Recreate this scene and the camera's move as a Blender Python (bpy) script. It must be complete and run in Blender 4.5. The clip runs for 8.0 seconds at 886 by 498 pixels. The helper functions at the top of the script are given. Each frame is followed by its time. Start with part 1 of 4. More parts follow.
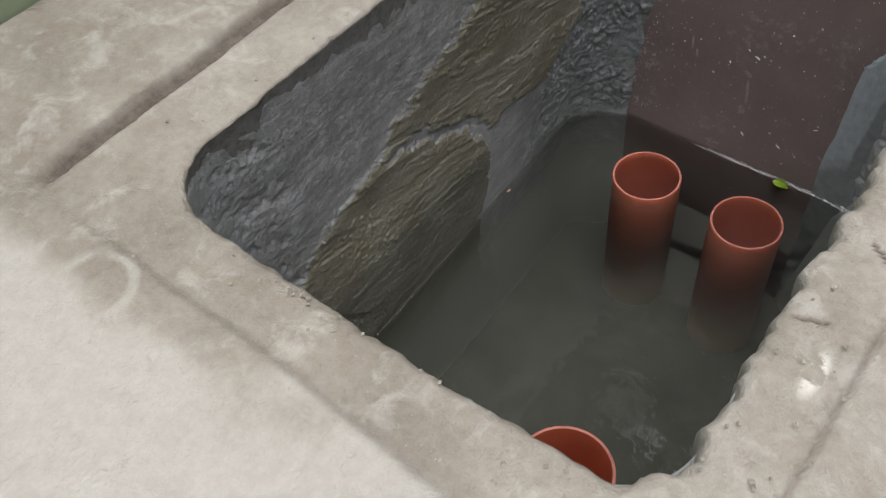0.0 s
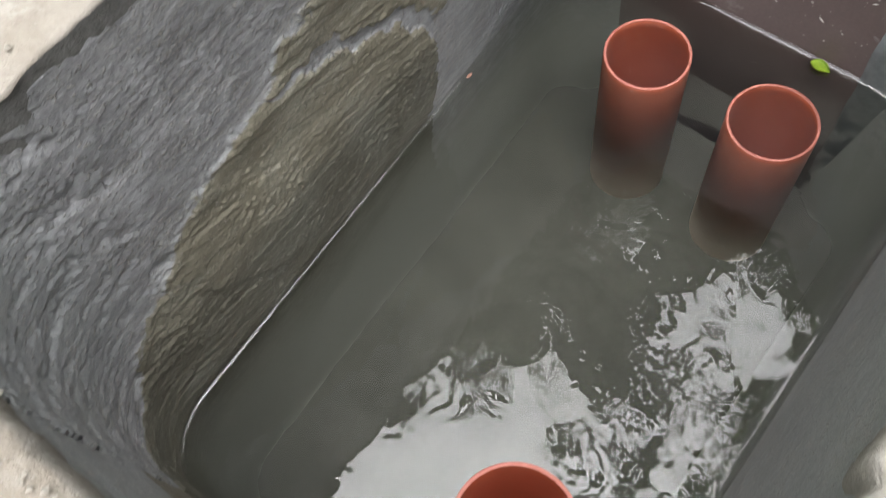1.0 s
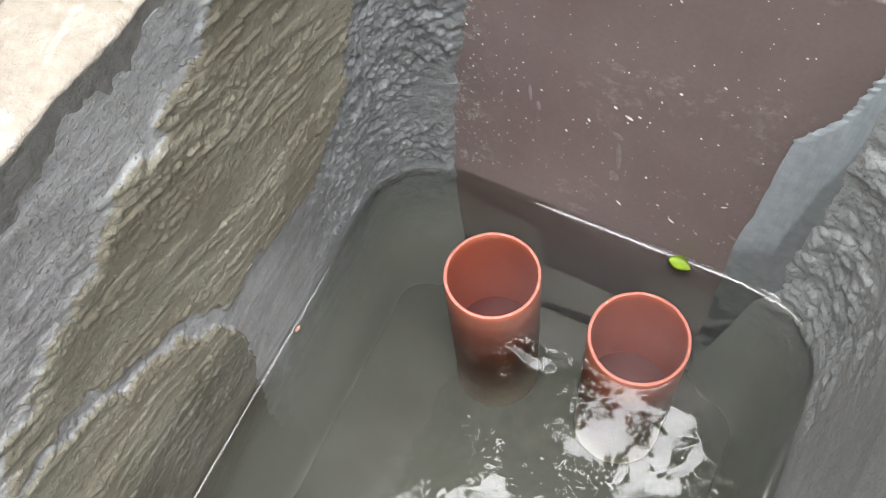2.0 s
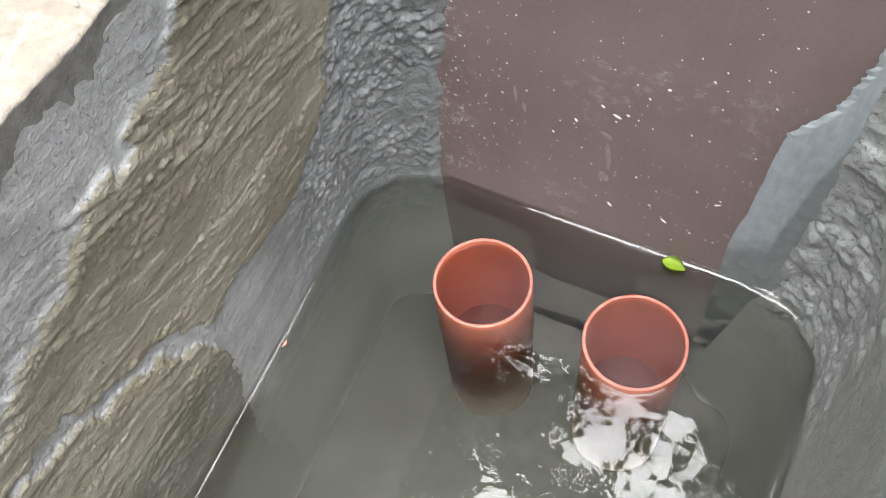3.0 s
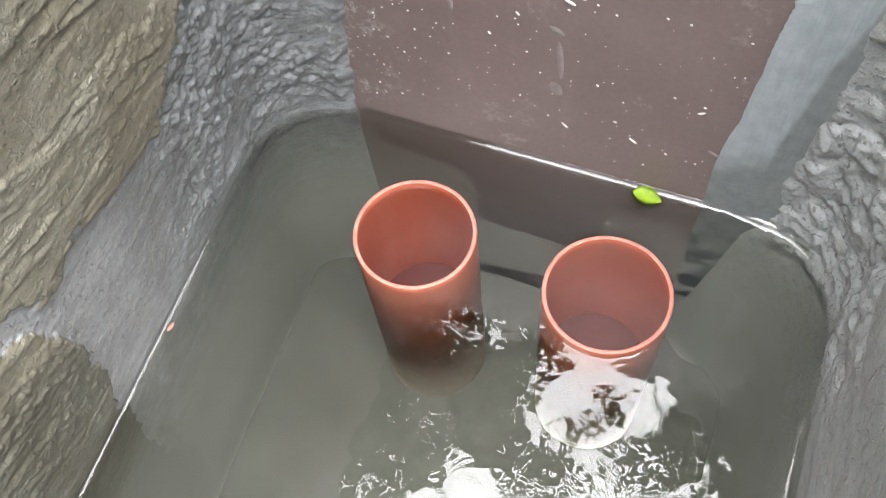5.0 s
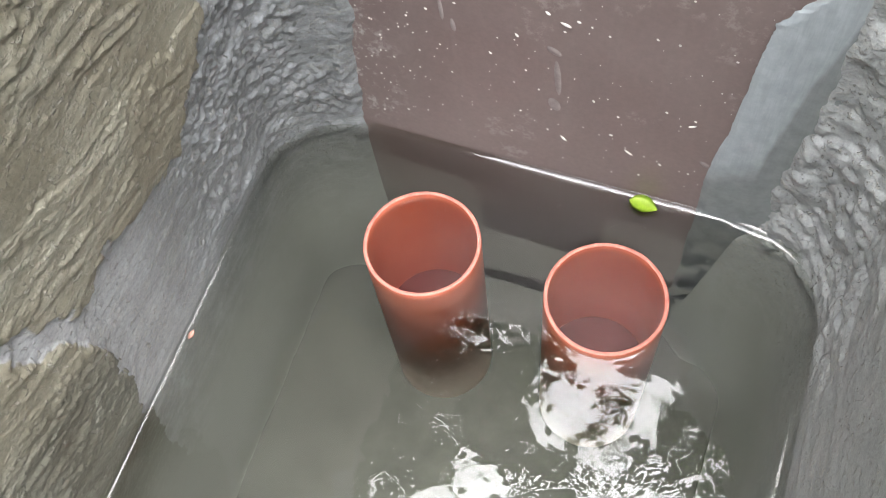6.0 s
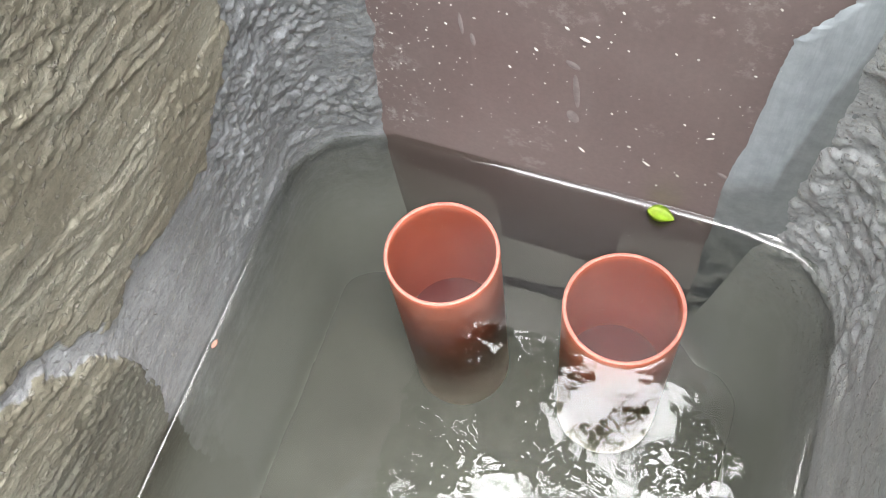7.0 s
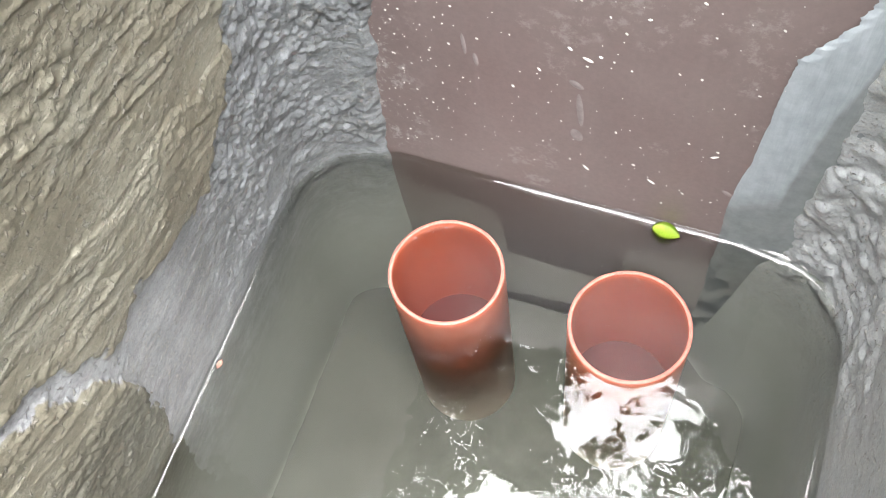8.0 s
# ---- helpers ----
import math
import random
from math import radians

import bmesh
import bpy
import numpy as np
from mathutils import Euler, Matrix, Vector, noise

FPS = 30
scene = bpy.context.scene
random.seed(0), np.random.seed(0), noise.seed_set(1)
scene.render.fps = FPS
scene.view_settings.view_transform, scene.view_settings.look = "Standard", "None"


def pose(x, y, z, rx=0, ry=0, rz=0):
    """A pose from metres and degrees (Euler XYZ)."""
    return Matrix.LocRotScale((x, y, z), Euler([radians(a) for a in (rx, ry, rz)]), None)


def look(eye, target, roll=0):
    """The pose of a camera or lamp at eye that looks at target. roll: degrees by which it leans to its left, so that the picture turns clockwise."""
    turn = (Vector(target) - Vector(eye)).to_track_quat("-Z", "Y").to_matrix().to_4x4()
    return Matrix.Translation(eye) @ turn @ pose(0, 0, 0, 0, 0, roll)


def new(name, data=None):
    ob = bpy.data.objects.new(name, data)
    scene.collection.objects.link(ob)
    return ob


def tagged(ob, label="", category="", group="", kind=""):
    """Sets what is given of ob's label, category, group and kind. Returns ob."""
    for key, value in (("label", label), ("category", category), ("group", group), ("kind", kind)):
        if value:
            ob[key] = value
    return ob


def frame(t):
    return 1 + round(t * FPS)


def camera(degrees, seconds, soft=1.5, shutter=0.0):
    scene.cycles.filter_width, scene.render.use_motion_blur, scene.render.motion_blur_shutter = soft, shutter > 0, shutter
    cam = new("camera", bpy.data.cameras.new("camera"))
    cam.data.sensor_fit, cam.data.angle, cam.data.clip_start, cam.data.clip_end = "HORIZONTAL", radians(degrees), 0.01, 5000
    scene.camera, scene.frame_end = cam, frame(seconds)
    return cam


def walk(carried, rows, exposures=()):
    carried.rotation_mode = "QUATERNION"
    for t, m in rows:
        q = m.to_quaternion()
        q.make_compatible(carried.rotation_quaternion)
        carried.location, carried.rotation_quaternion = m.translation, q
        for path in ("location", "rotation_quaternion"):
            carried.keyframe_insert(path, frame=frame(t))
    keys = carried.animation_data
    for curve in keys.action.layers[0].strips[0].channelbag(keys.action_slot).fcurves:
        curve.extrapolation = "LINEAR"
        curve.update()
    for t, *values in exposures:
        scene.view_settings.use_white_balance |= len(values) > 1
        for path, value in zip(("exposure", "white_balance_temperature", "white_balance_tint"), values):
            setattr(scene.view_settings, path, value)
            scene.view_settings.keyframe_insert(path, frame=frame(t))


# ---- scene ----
cam = camera(50.8, 8.0, soft=0.8, shutter=0.1)
PATH = [
    (0, (0.949, -1.666, 1.700), (0.076, -0.731, 0.163), -6.4),
    (0.2, (0.918, -1.482, 1.654), (0.074, -0.687, 0.024), -9.1),
    (0.5, (0.872, -1.387, 1.603), (0.103, -0.746, -0.128), -10.8),
    (0.7, (0.788, -1.295, 1.585), (0.136, -0.768, -0.230), -10.7),
    (0.9, (0.757, -1.252, 1.539), (0.120, -0.714, -0.279), -11.1),
    (1, (0.715, -1.192, 1.490), (0.077, -0.613, -0.314), -11.1),
    (1.2, (0.697, -1.108, 1.509), (0.064, -0.485, -0.283), -12.1),
    (1.5, (0.648, -0.968, 1.451), (0.049, -0.246, -0.316), -10.0),
    (1.8, (0.619, -0.841, 1.429), (0.052, -0.042, -0.315), -8.4),
    (2, (0.616, -0.806, 1.424), (0.053, -0.003, -0.319), -8.7),
    (3.3, (0.611, -0.776, 1.350), (0.060, 0.055, -0.383), -10.1),
    (3.5, (0.573, -0.691, 1.230), (0.051, 0.135, -0.515), -9.6),
    (4, (0.554, -0.626, 1.070), (0.077, 0.184, -0.696), -8.9),
    (4.5, (0.562, -0.653, 1.078), (0.122, 0.166, -0.693), -7.7),
    (6, (0.587, -0.699, 1.163), (0.133, 0.121, -0.604), -9.7),
    (6.5, (0.585, -0.691, 1.175), (0.119, 0.124, -0.591), -10.6),
    (7, (0.576, -0.698, 1.184), (0.099, 0.115, -0.581), -11.1),
    (7.5, (0.582, -0.696, 1.185), (0.094, 0.111, -0.578), -11.8),
    (8, (0.575, -0.679, 1.190), (0.079, 0.137, -0.568), -12.2),
]

# exposure follows the phone's own metering, which opens up over the dark pit
EXPOSURES = [(0, .35), (.3, .68), (.5, .80), (1, 1.15), (2, 1.8), (3.5, 1.97), (4.5, 2.15), (6.5, 2.13), (8, 2.55)]
walk(cam, [(t, look(eye, target, roll)) for t, eye, target, roll in PATH], EXPOSURES)

# ---------------------------------------------------------------- world and sun
SUN_EL, SUN_AZ = radians(80), radians(122)          # azimuth from +y towards +x
world = bpy.data.worlds.new("world")
scene.world = world
world.use_nodes = True
wt = world.node_tree
wt.nodes.clear()
sky = wt.nodes.new("ShaderNodeTexSky")
sky.sky_type = 'NISHITA'
sky.sun_disc = False
sky.sun_elevation, sky.sun_rotation = SUN_EL, SUN_AZ
sky.dust_density = 6.0
hs = wt.nodes.new("ShaderNodeHueSaturation")
hs.inputs["Saturation"].default_value = 0.18
bg = wt.nodes.new("ShaderNodeBackground")
bg.inputs["Strength"].default_value = 0.15
wo = wt.nodes.new("ShaderNodeOutputWorld")
wt.links.new(sky.outputs[0], hs.inputs["Color"])
wt.links.new(hs.outputs[0], bg.inputs["Color"])
wt.links.new(bg.outputs[0], wo.inputs["Surface"])

sun_data = bpy.data.lights.new("sun", 'SUN')
sun_data.energy, sun_data.angle, sun_data.color = 1.5, radians(69), (0.985, 0.985, 1.0)
sun = new("sun", sun_data)
sun_dir = Vector((math.sin(SUN_AZ) * math.cos(SUN_EL), math.cos(SUN_AZ) * math.cos(SUN_EL), math.sin(SUN_EL)))
sun.matrix_world = Matrix.Translation(sun_dir * 20) @ sun_dir.to_track_quat("Z", "Y").to_matrix().to_4x4()

# ---------------------------------------------------------------- numbers of the place (water level is z = 0)
SLAB = 0.85
HOLE_TOP = dict(x0=0.078, x1=0.832, y0=-1.288, y1=0.17)
BOARD_Y, BOARD_TOP = 0.010, 0.66
PIPE_R, PIPE_WALL = 0.084, 0.0062
DEEP = -0.46


# ---------------------------------------------------------------- numeric helpers
_RNG = np.random.RandomState(7)
_LAT = _RNG.rand(256, 256)


def vnoise(u, v, seed=0):
    """Smooth lattice noise, 0 to 1."""
    u = np.asarray(u, float) + 17.3 * seed
    v = np.asarray(v, float) + 41.7 * seed
    iu, iv = np.floor(u).astype(int), np.floor(v).astype(int)
    fu, fv = u - iu, v - iv
    fu, fv = fu * fu * (3 - 2 * fu), fv * fv * (3 - 2 * fv)
    g = lambda a, b: _LAT[a % 256, b % 256]
    return (g(iu, iv) * (1 - fu) * (1 - fv) + g(iu + 1, iv) * fu * (1 - fv)
            + g(iu, iv + 1) * (1 - fu) * fv + g(iu + 1, iv + 1) * fu * fv)


def fbm(u, v, octaves=4, seed=0):
    total, amp, norm = 0.0, 1.0, 0.0
    for k in range(octaves):
        total = total + amp * vnoise(u * 2 ** k, v * 2 ** k, seed + k)
        norm += amp
        amp *= 0.5
    return total / norm


def clods(u, v, size, fill=1.0, seed=0):
    """Height of a heap of rounded crumbs about that size, 0 to 1."""
    u, v = np.asarray(u, float) / size, np.asarray(v, float) / size
    iu, iv = np.floor(u).astype(int), np.floor(v).astype(int)
    g = lambda a, b, k: _LAT[(a + 37 * k + 11 * seed) % 256, (b + 53 * k + 29 * seed) % 256]
    top = np.zeros_like(u)
    for a in (-1, 0, 1):
        for b in (-1, 0, 1):
            cu, cv = iu + a, iv + b
            r = 0.35 + 0.55 * g(cu, cv, 3)
            d = np.hypot(u - cu - g(cu, cv, 1), v - cv - g(cu, cv, 2)) / r
            h = np.sqrt(np.clip(1 - d * d, 0, 1)) * r * (g(cu, cv, 4) < fill)
            top = np.maximum(top, h)
    return top


def step(a, b, x):
    k = np.clip((x - a) / (b - a), 0, 1)
    return k * k * (3 - 2 * k)


def grid_mesh(name, P, closed_u=False, attrs=None):
    """A mesh from an array (nu, nv, 3) of places."""
    nu, nv = P.shape[:2]
    idx = np.arange(nu * nv).reshape(nu, nv)
    if closed_u:
        idx = np.vstack([idx, idx[:1]])
    a, b, c, d = idx[:-1, :-1], idx[1:, :-1], idx[1:, 1:], idx[:-1, 1:]
    faces = np.stack([a, b, c, d], -1).reshape(-1, 4)
    me = bpy.data.meshes.new(name)
    me.from_pydata(P.reshape(-1, 3).tolist(), [], faces.tolist())
    me.polygons.foreach_set("use_smooth", [True] * len(me.polygons))
    for key, val in (attrs or {}).items():
        at = me.attributes.new(key, 'FLOAT', 'POINT')
        at.data.foreach_set("value", np.asarray(val, float).reshape(-1))
    me.update()
    return me


def part(name, bm, material, parent=None, label="", smooth=True):
    """Links a bmesh as one mesh object, under a thing or a part if given."""
    me = bpy.data.meshes.new(name)
    for f in bm.faces:
        f.smooth = smooth
    bm.to_mesh(me)
    bm.free()
    me.materials.append(material)
    ob = new(name, me)
    if parent:
        ob.parent = parent
    if label:
        tagged(ob, label)
    return ob


# ---------------------------------------------------------------- materials
def mat(name):
    m = bpy.data.materials.new(name)
    m.use_nodes = True
    nt = m.node_tree
    return m, nt, nt.nodes["Principled BSDF"], nt.nodes["Material Output"]


def node(nt, kind, **inputs):
    n = nt.nodes.new(kind)
    for key, val in inputs.items():
        key = key.replace("_", " ")
        n.inputs[key].default_value = val
    return n


def coords(nt, scale=(1, 1, 1), rot=(0, 0, 0)):
    tc = nt.nodes.new("ShaderNodeTexCoord")
    mp = nt.nodes.new("ShaderNodeMapping")
    mp.inputs["Scale"].default_value = scale
    mp.inputs["Rotation"].default_value = rot
    nt.links.new(tc.outputs["Object"], mp.inputs["Vector"])
    return mp.outputs[0]


def noise_tex(nt, vec, scale, detail=5, rough=0.6, distort=0.0):
    n = node(nt, "ShaderNodeTexNoise", Scale=scale, Detail=detail, Roughness=rough, Distortion=distort)
    nt.links.new(vec, n.inputs["Vector"])
    return n.outputs["Fac"]


def ramp(nt, fac, stops):
    r = nt.nodes.new("ShaderNodeValToRGB")
    el = r.color_ramp.elements
    while len(el) < len(stops):
        el.new(0.5)
    for e, (p, c) in zip(el, stops):
        e.position = p
        e.color = (*c, 1) if len(c) == 3 else c
    nt.links.new(fac, r.inputs[0])
    return r.outputs[0]


def mix(nt, fac, a, b, mode='MIX'):
    n = nt.nodes.new("ShaderNodeMix")
    n.data_type, n.blend_type = 'RGBA', mode
    for sock, val in ((n.inputs[0], fac), (n.inputs[6], a), (n.inputs[7], b)):
        if isinstance(val, (int, float)):
            sock.default_value = val
        elif isinstance(val, tuple):
            sock.default_value = (*val, 1)
        else:
            nt.links.new(val, sock)
    return n.outputs[2]


def math_node(nt, op, a, b=0.0):
    n = nt.nodes.new("ShaderNodeMath")
    n.operation = op
    for sock, val in ((n.inputs[0], a), (n.inputs[1], b)):
        if isinstance(val, (int, float)):
            sock.default_value = val
        else:
            nt.links.new(val, sock)
    return n.outputs[0]


def bump(nt, height, strength, distance, normal=None):
    b = node(nt, "ShaderNodeBump", Strength=strength, Distance=distance)
    nt.links.new(height, b.inputs["Height"])
    if normal:
        nt.links.new(normal, b.inputs["Normal"])
    return b.outputs[0]


def attribute(nt, key):
    a = nt.nodes.new("ShaderNodeAttribute")
    a.attribute_name = key
    return a.outputs["Fac"]


def grey_(v, t=(1, 1, 1)):
    return (v * t[0], v * t[1], v * t[2])


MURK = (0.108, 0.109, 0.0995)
UPRIGHT_HAZE = (0.250, 0.254, 0.232)      # haze colour for upright faces, lightened to match the better lit bed


def murk_haze(nt, bs, out, deep, colour=UPRIGHT_HAZE):
    """Paints the haze of suspended silt onto what stands under water, more the deeper."""
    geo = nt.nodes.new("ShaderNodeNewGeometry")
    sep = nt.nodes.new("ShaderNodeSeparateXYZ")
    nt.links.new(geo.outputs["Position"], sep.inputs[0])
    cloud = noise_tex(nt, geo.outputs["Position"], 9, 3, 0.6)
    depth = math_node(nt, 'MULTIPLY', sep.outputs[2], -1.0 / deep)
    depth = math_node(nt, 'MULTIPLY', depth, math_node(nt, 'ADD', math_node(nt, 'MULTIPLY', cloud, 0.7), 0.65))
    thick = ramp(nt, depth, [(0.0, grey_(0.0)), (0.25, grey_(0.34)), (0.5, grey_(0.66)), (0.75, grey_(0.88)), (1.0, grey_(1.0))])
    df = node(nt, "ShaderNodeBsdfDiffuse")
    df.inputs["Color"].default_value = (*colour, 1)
    # normal turned up, so upright faces take light as the bed does
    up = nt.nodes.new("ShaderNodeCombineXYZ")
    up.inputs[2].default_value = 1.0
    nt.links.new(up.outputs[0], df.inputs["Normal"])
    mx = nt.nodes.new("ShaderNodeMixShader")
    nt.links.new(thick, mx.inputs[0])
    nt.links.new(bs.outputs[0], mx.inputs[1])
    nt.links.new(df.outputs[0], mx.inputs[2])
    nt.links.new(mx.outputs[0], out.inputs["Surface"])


def make_slab_material():
    m, nt, bs, out = mat("old_concrete")
    v = coords(nt)
    big = noise_tex(nt, v, 3.2, 5, 0.6, 0.4)
    fine = noise_tex(nt, v, 60, 6, 0.7)
    grit = noise_tex(nt, v, 260, 3, 0.6)
    base = ramp(nt, big, [(0.32, (0.22, 0.195, 0.165)), (0.48, (0.32, 0.29, 0.25)), (0.66, (0.42, 0.395, 0.355))])
    base = mix(nt, 0.35, base, ramp(nt, fine, [(0.3, (0.19, 0.16, 0.13)), (0.7, (0.43, 0.39, 0.34))]), 'MIX')
    blot = noise_tex(nt, v, 11, 5, 0.62, 0.8)
    base = mix(nt, ramp(nt, blot, [(0.5, (0, 0, 0)), (0.68, (0.55, 0.55, 0.55))]), base, (0.25, 0.215, 0.175))
    chalk = noise_tex(nt, v, 17, 5, 0.65, 0.5)
    base = mix(nt, ramp(nt, chalk, [(0.54, (0, 0, 0)), (0.70, (0.6, 0.6, 0.6))]), base, (0.50, 0.48, 0.45))
    smooth_patch = attribute(nt, "screed")
    base = mix(nt, smooth_patch, base, ramp(nt, fine, [(0.25, (0.38, 0.355, 0.32)), (0.75, (0.48, 0.46, 0.425))]))
    dirt = attribute(nt, "dirt")
    base = mix(nt, dirt, base, ramp(nt, fine, [(0.3, (0.07, 0.055, 0.045)), (0.75, (0.17, 0.14, 0.115))]))
    lip_tone = attribute(nt, "lip_tone")
    base = mix(nt, lip_tone, base, ramp(nt, fine, [(0.3, (0.15, 0.15, 0.145)), (0.75, (0.30, 0.30, 0.29))]))
    paint = attribute(nt, "splash")
    spots = ramp(nt, noise_tex(nt, v, 38, 4, 0.6), [(0.46, (0, 0, 0)), (0.56, (1, 1, 1))])
    base = mix(nt, math_node(nt, 'MULTIPLY', paint, spots), base, (0.74, 0.72, 0.68))
    nt.links.new(base, bs.inputs["Base Color"])
    bs.inputs["Roughness"].default_value = 0.88
    pits = ramp(nt, noise_tex(nt, v, 42, 4, 0.6, 0.4), [(0.32, grey_(0.0)), (0.44, grey_(1.0))])
    n1 = bump(nt, noise_tex(nt, v, 34, 8, 0.75), 0.5, 0.005)
    n1 = bump(nt, pits, 0.4, 0.003, n1)
    n2 = bump(nt, grit, 0.8, 0.0022, n1)
    nt.links.new(n2, bs.inputs["Normal"])
    return m


def make_plaster_material():
    """Grey cement plaster with brown silt: the attribute 'mud' says where, 'light' where it is freshly grey."""
    m, nt, bs, out = mat("cement_plaster")
    v = coords(nt)
    streak = coords(nt, (9, 5, 26), (radians(-14), 0, 0))
    s1 = noise_tex(nt, streak, 2.2, 7, 0.68, 0.3)
    fine = noise_tex(nt, v, 90, 6, 0.7)
    grit = noise_tex(nt, v, 300, 3, 0.7)
    crumbs = ramp(nt, noise_tex(nt, v, 135, 3, 0.55), [(0.60, (0, 0, 0)), (0.68, (1, 1, 1))])
    big = noise_tex(nt, v, 7, 4, 0.6)
    grey = ramp(nt, mix(nt, 0.5, s1, noise_tex(nt, v, 24, 6, 0.7, 0.3)), [(0.34, (0.195, 0.198, 0.202)), (0.5, (0.34, 0.347, 0.357)), (0.62, (0.55, 0.564, 0.587))])
    grey = mix(nt, 0.22, grey, ramp(nt, fine, [(0.3, (0.10, 0.10, 0.10)), (0.75, (0.33, 0.335, 0.34))]))
    fresh = ramp(nt, fine, [(0.28, (0.29, 0.305, 0.312)), (0.72, (0.44, 0.46, 0.468))])
    fresh = mix(nt, 0.25, fresh, ramp(nt, big, [(0.3, (0.18, 0.19, 0.19)), (0.7, (0.36, 0.375, 0.38))]))
    mud = ramp(nt, mix(nt, 0.65, s1, big), [(0.30, (0.162, 0.150, 0.112)), (0.47, (0.228, 0.215, 0.165)), (0.60, (0.285, 0.282, 0.23)), (0.72, (0.35, 0.345, 0.285))])
    mud = mix(nt, 0.35, mud, ramp(nt, fine, [(0.3, (0.085, 0.07, 0.045)), (0.72, (0.30, 0.27, 0.20))]))
    drag = noise_tex(nt, coords(nt, (10, 7, 34), (radians(-14), 0, 0)), 1.6, 5, 0.6, 0.6)
    ridge = ramp(nt, drag, [(0.44, grey_(0.0)), (0.478, grey_(0.85)), (0.495, grey_(0.2)), (0.535, grey_(1.0)), (0.555, grey_(0.0))])
    beads = ramp(nt, noise_tex(nt, v, 210, 3, 0.6), [(0.42, grey_(0.0)), (0.56, grey_(1.0))])
    ridge = math_node(nt, 'MULTIPLY', ridge, beads)
    patchy = ramp(nt, big, [(0.40, grey_(0.15)), (0.58, grey_(1.0))])
    ridge = math_node(nt, 'MULTIPLY', ridge, patchy)
    c = mix(nt, attribute(nt, "light"), grey, fresh)
    edge = math_node(nt, 'ADD', attribute(nt, "mud"), math_node(nt, 'MULTIPLY', math_node(nt, 'SUBTRACT', fine, 0.5), 0.9))
    edge = ramp(nt, edge, [(0.38, (0, 0, 0)), (0.62, (1, 1, 1))])
    c = mix(nt, edge, c, mud)
    c = mix(nt, math_node(nt, 'MULTIPLY', ridge, 0.45), c, (0.46, 0.43, 0.36))
    c = mix(nt, math_node(nt, 'MULTIPLY', crumbs, 0.5), c, (0.42, 0.40, 0.35))
    grain = ramp(nt, grit, [(0.36, grey_(0.55)), (0.5, grey_(1.0)), (0.64, grey_(1.35))])
    c = mix(nt, 0.25, c, grain, 'MULTIPLY')
    c = mix(nt, attribute(nt, "far_low_tone"), c, (0.62, 0.64, 0.65), 'MULTIPLY')
    nt.links.new(c, bs.inputs["Base Color"])
    murk_haze(nt, bs, out, 0.24)
    wet = attribute(nt, "wet")
    r = nt.nodes.new("ShaderNodeMapRange")
    r.inputs["To Min"].default_value, r.inputs["To Max"].default_value = 0.62, 0.32
    nt.links.new(wet, r.inputs["Value"])
    nt.links.new(r.outputs[0], bs.inputs["Roughness"])
    flaked = ramp(nt, noise_tex(nt, coords(nt, (1, 1, 1.6), (radians(-20), 0, 0)), 21, 7, 0.66, 0.5), [(0.49, grey_(0.0)), (0.525, grey_(1.0))])
    n1 = bump(nt, s1, 0.10, 0.001)
    n1 = bump(nt, flaked, 0.3, 0.0014, n1)
    n2 = bump(nt, fine, 0.6, 0.0026, n1)
    n2 = bump(nt, crumbs, 0.8, 0.0035, n2)
    n2 = bump(nt, ridge, 0.5, 0.003, n2)
    n3 = bump(nt, grit, 0.5, 0.0016, n2)
    n3 = bump(nt, noise_tex(nt, v, 620, 2, 0.6), 0.3, 0.0008, n3)
    nt.links.new(n3, bs.inputs["Normal"])
    return m


def make_slurry_material():
    """Brushed cement slurry, pale where it has dried and darker near the water."""
    m, nt, bs, out = mat("cement_slurry")
    f = noise_tex(nt, coords(nt), 45, 5, 0.65)
    brush = noise_tex(nt, coords(nt, (60, 60, 7), (0, radians(12), 0)), 2.0, 4, 0.6)
    dry = ramp(nt, f, [(0.3, (0.30, 0.335, 0.36)), (0.7, (0.40, 0.44, 0.47))])
    dry = mix(nt, ramp(nt, brush, [(0.45, grey_(0.0)), (0.65, grey_(0.35))]), dry, (0.24, 0.265, 0.28))
    c = mix(nt, attribute(nt, "wet"), dry, ramp(nt, f, [(0.3, (0.17, 0.185, 0.19)), (0.7, (0.23, 0.25, 0.255))]))
    nt.links.new(c, bs.inputs["Base Color"])
    bs.inputs["Roughness"].default_value = 0.7
    nt.links.new(bump(nt, brush, 0.4, 0.003, bump(nt, f, 0.4, 0.002)), bs.inputs["Normal"])
    murk_haze(nt, bs, out, 0.35)
    return m


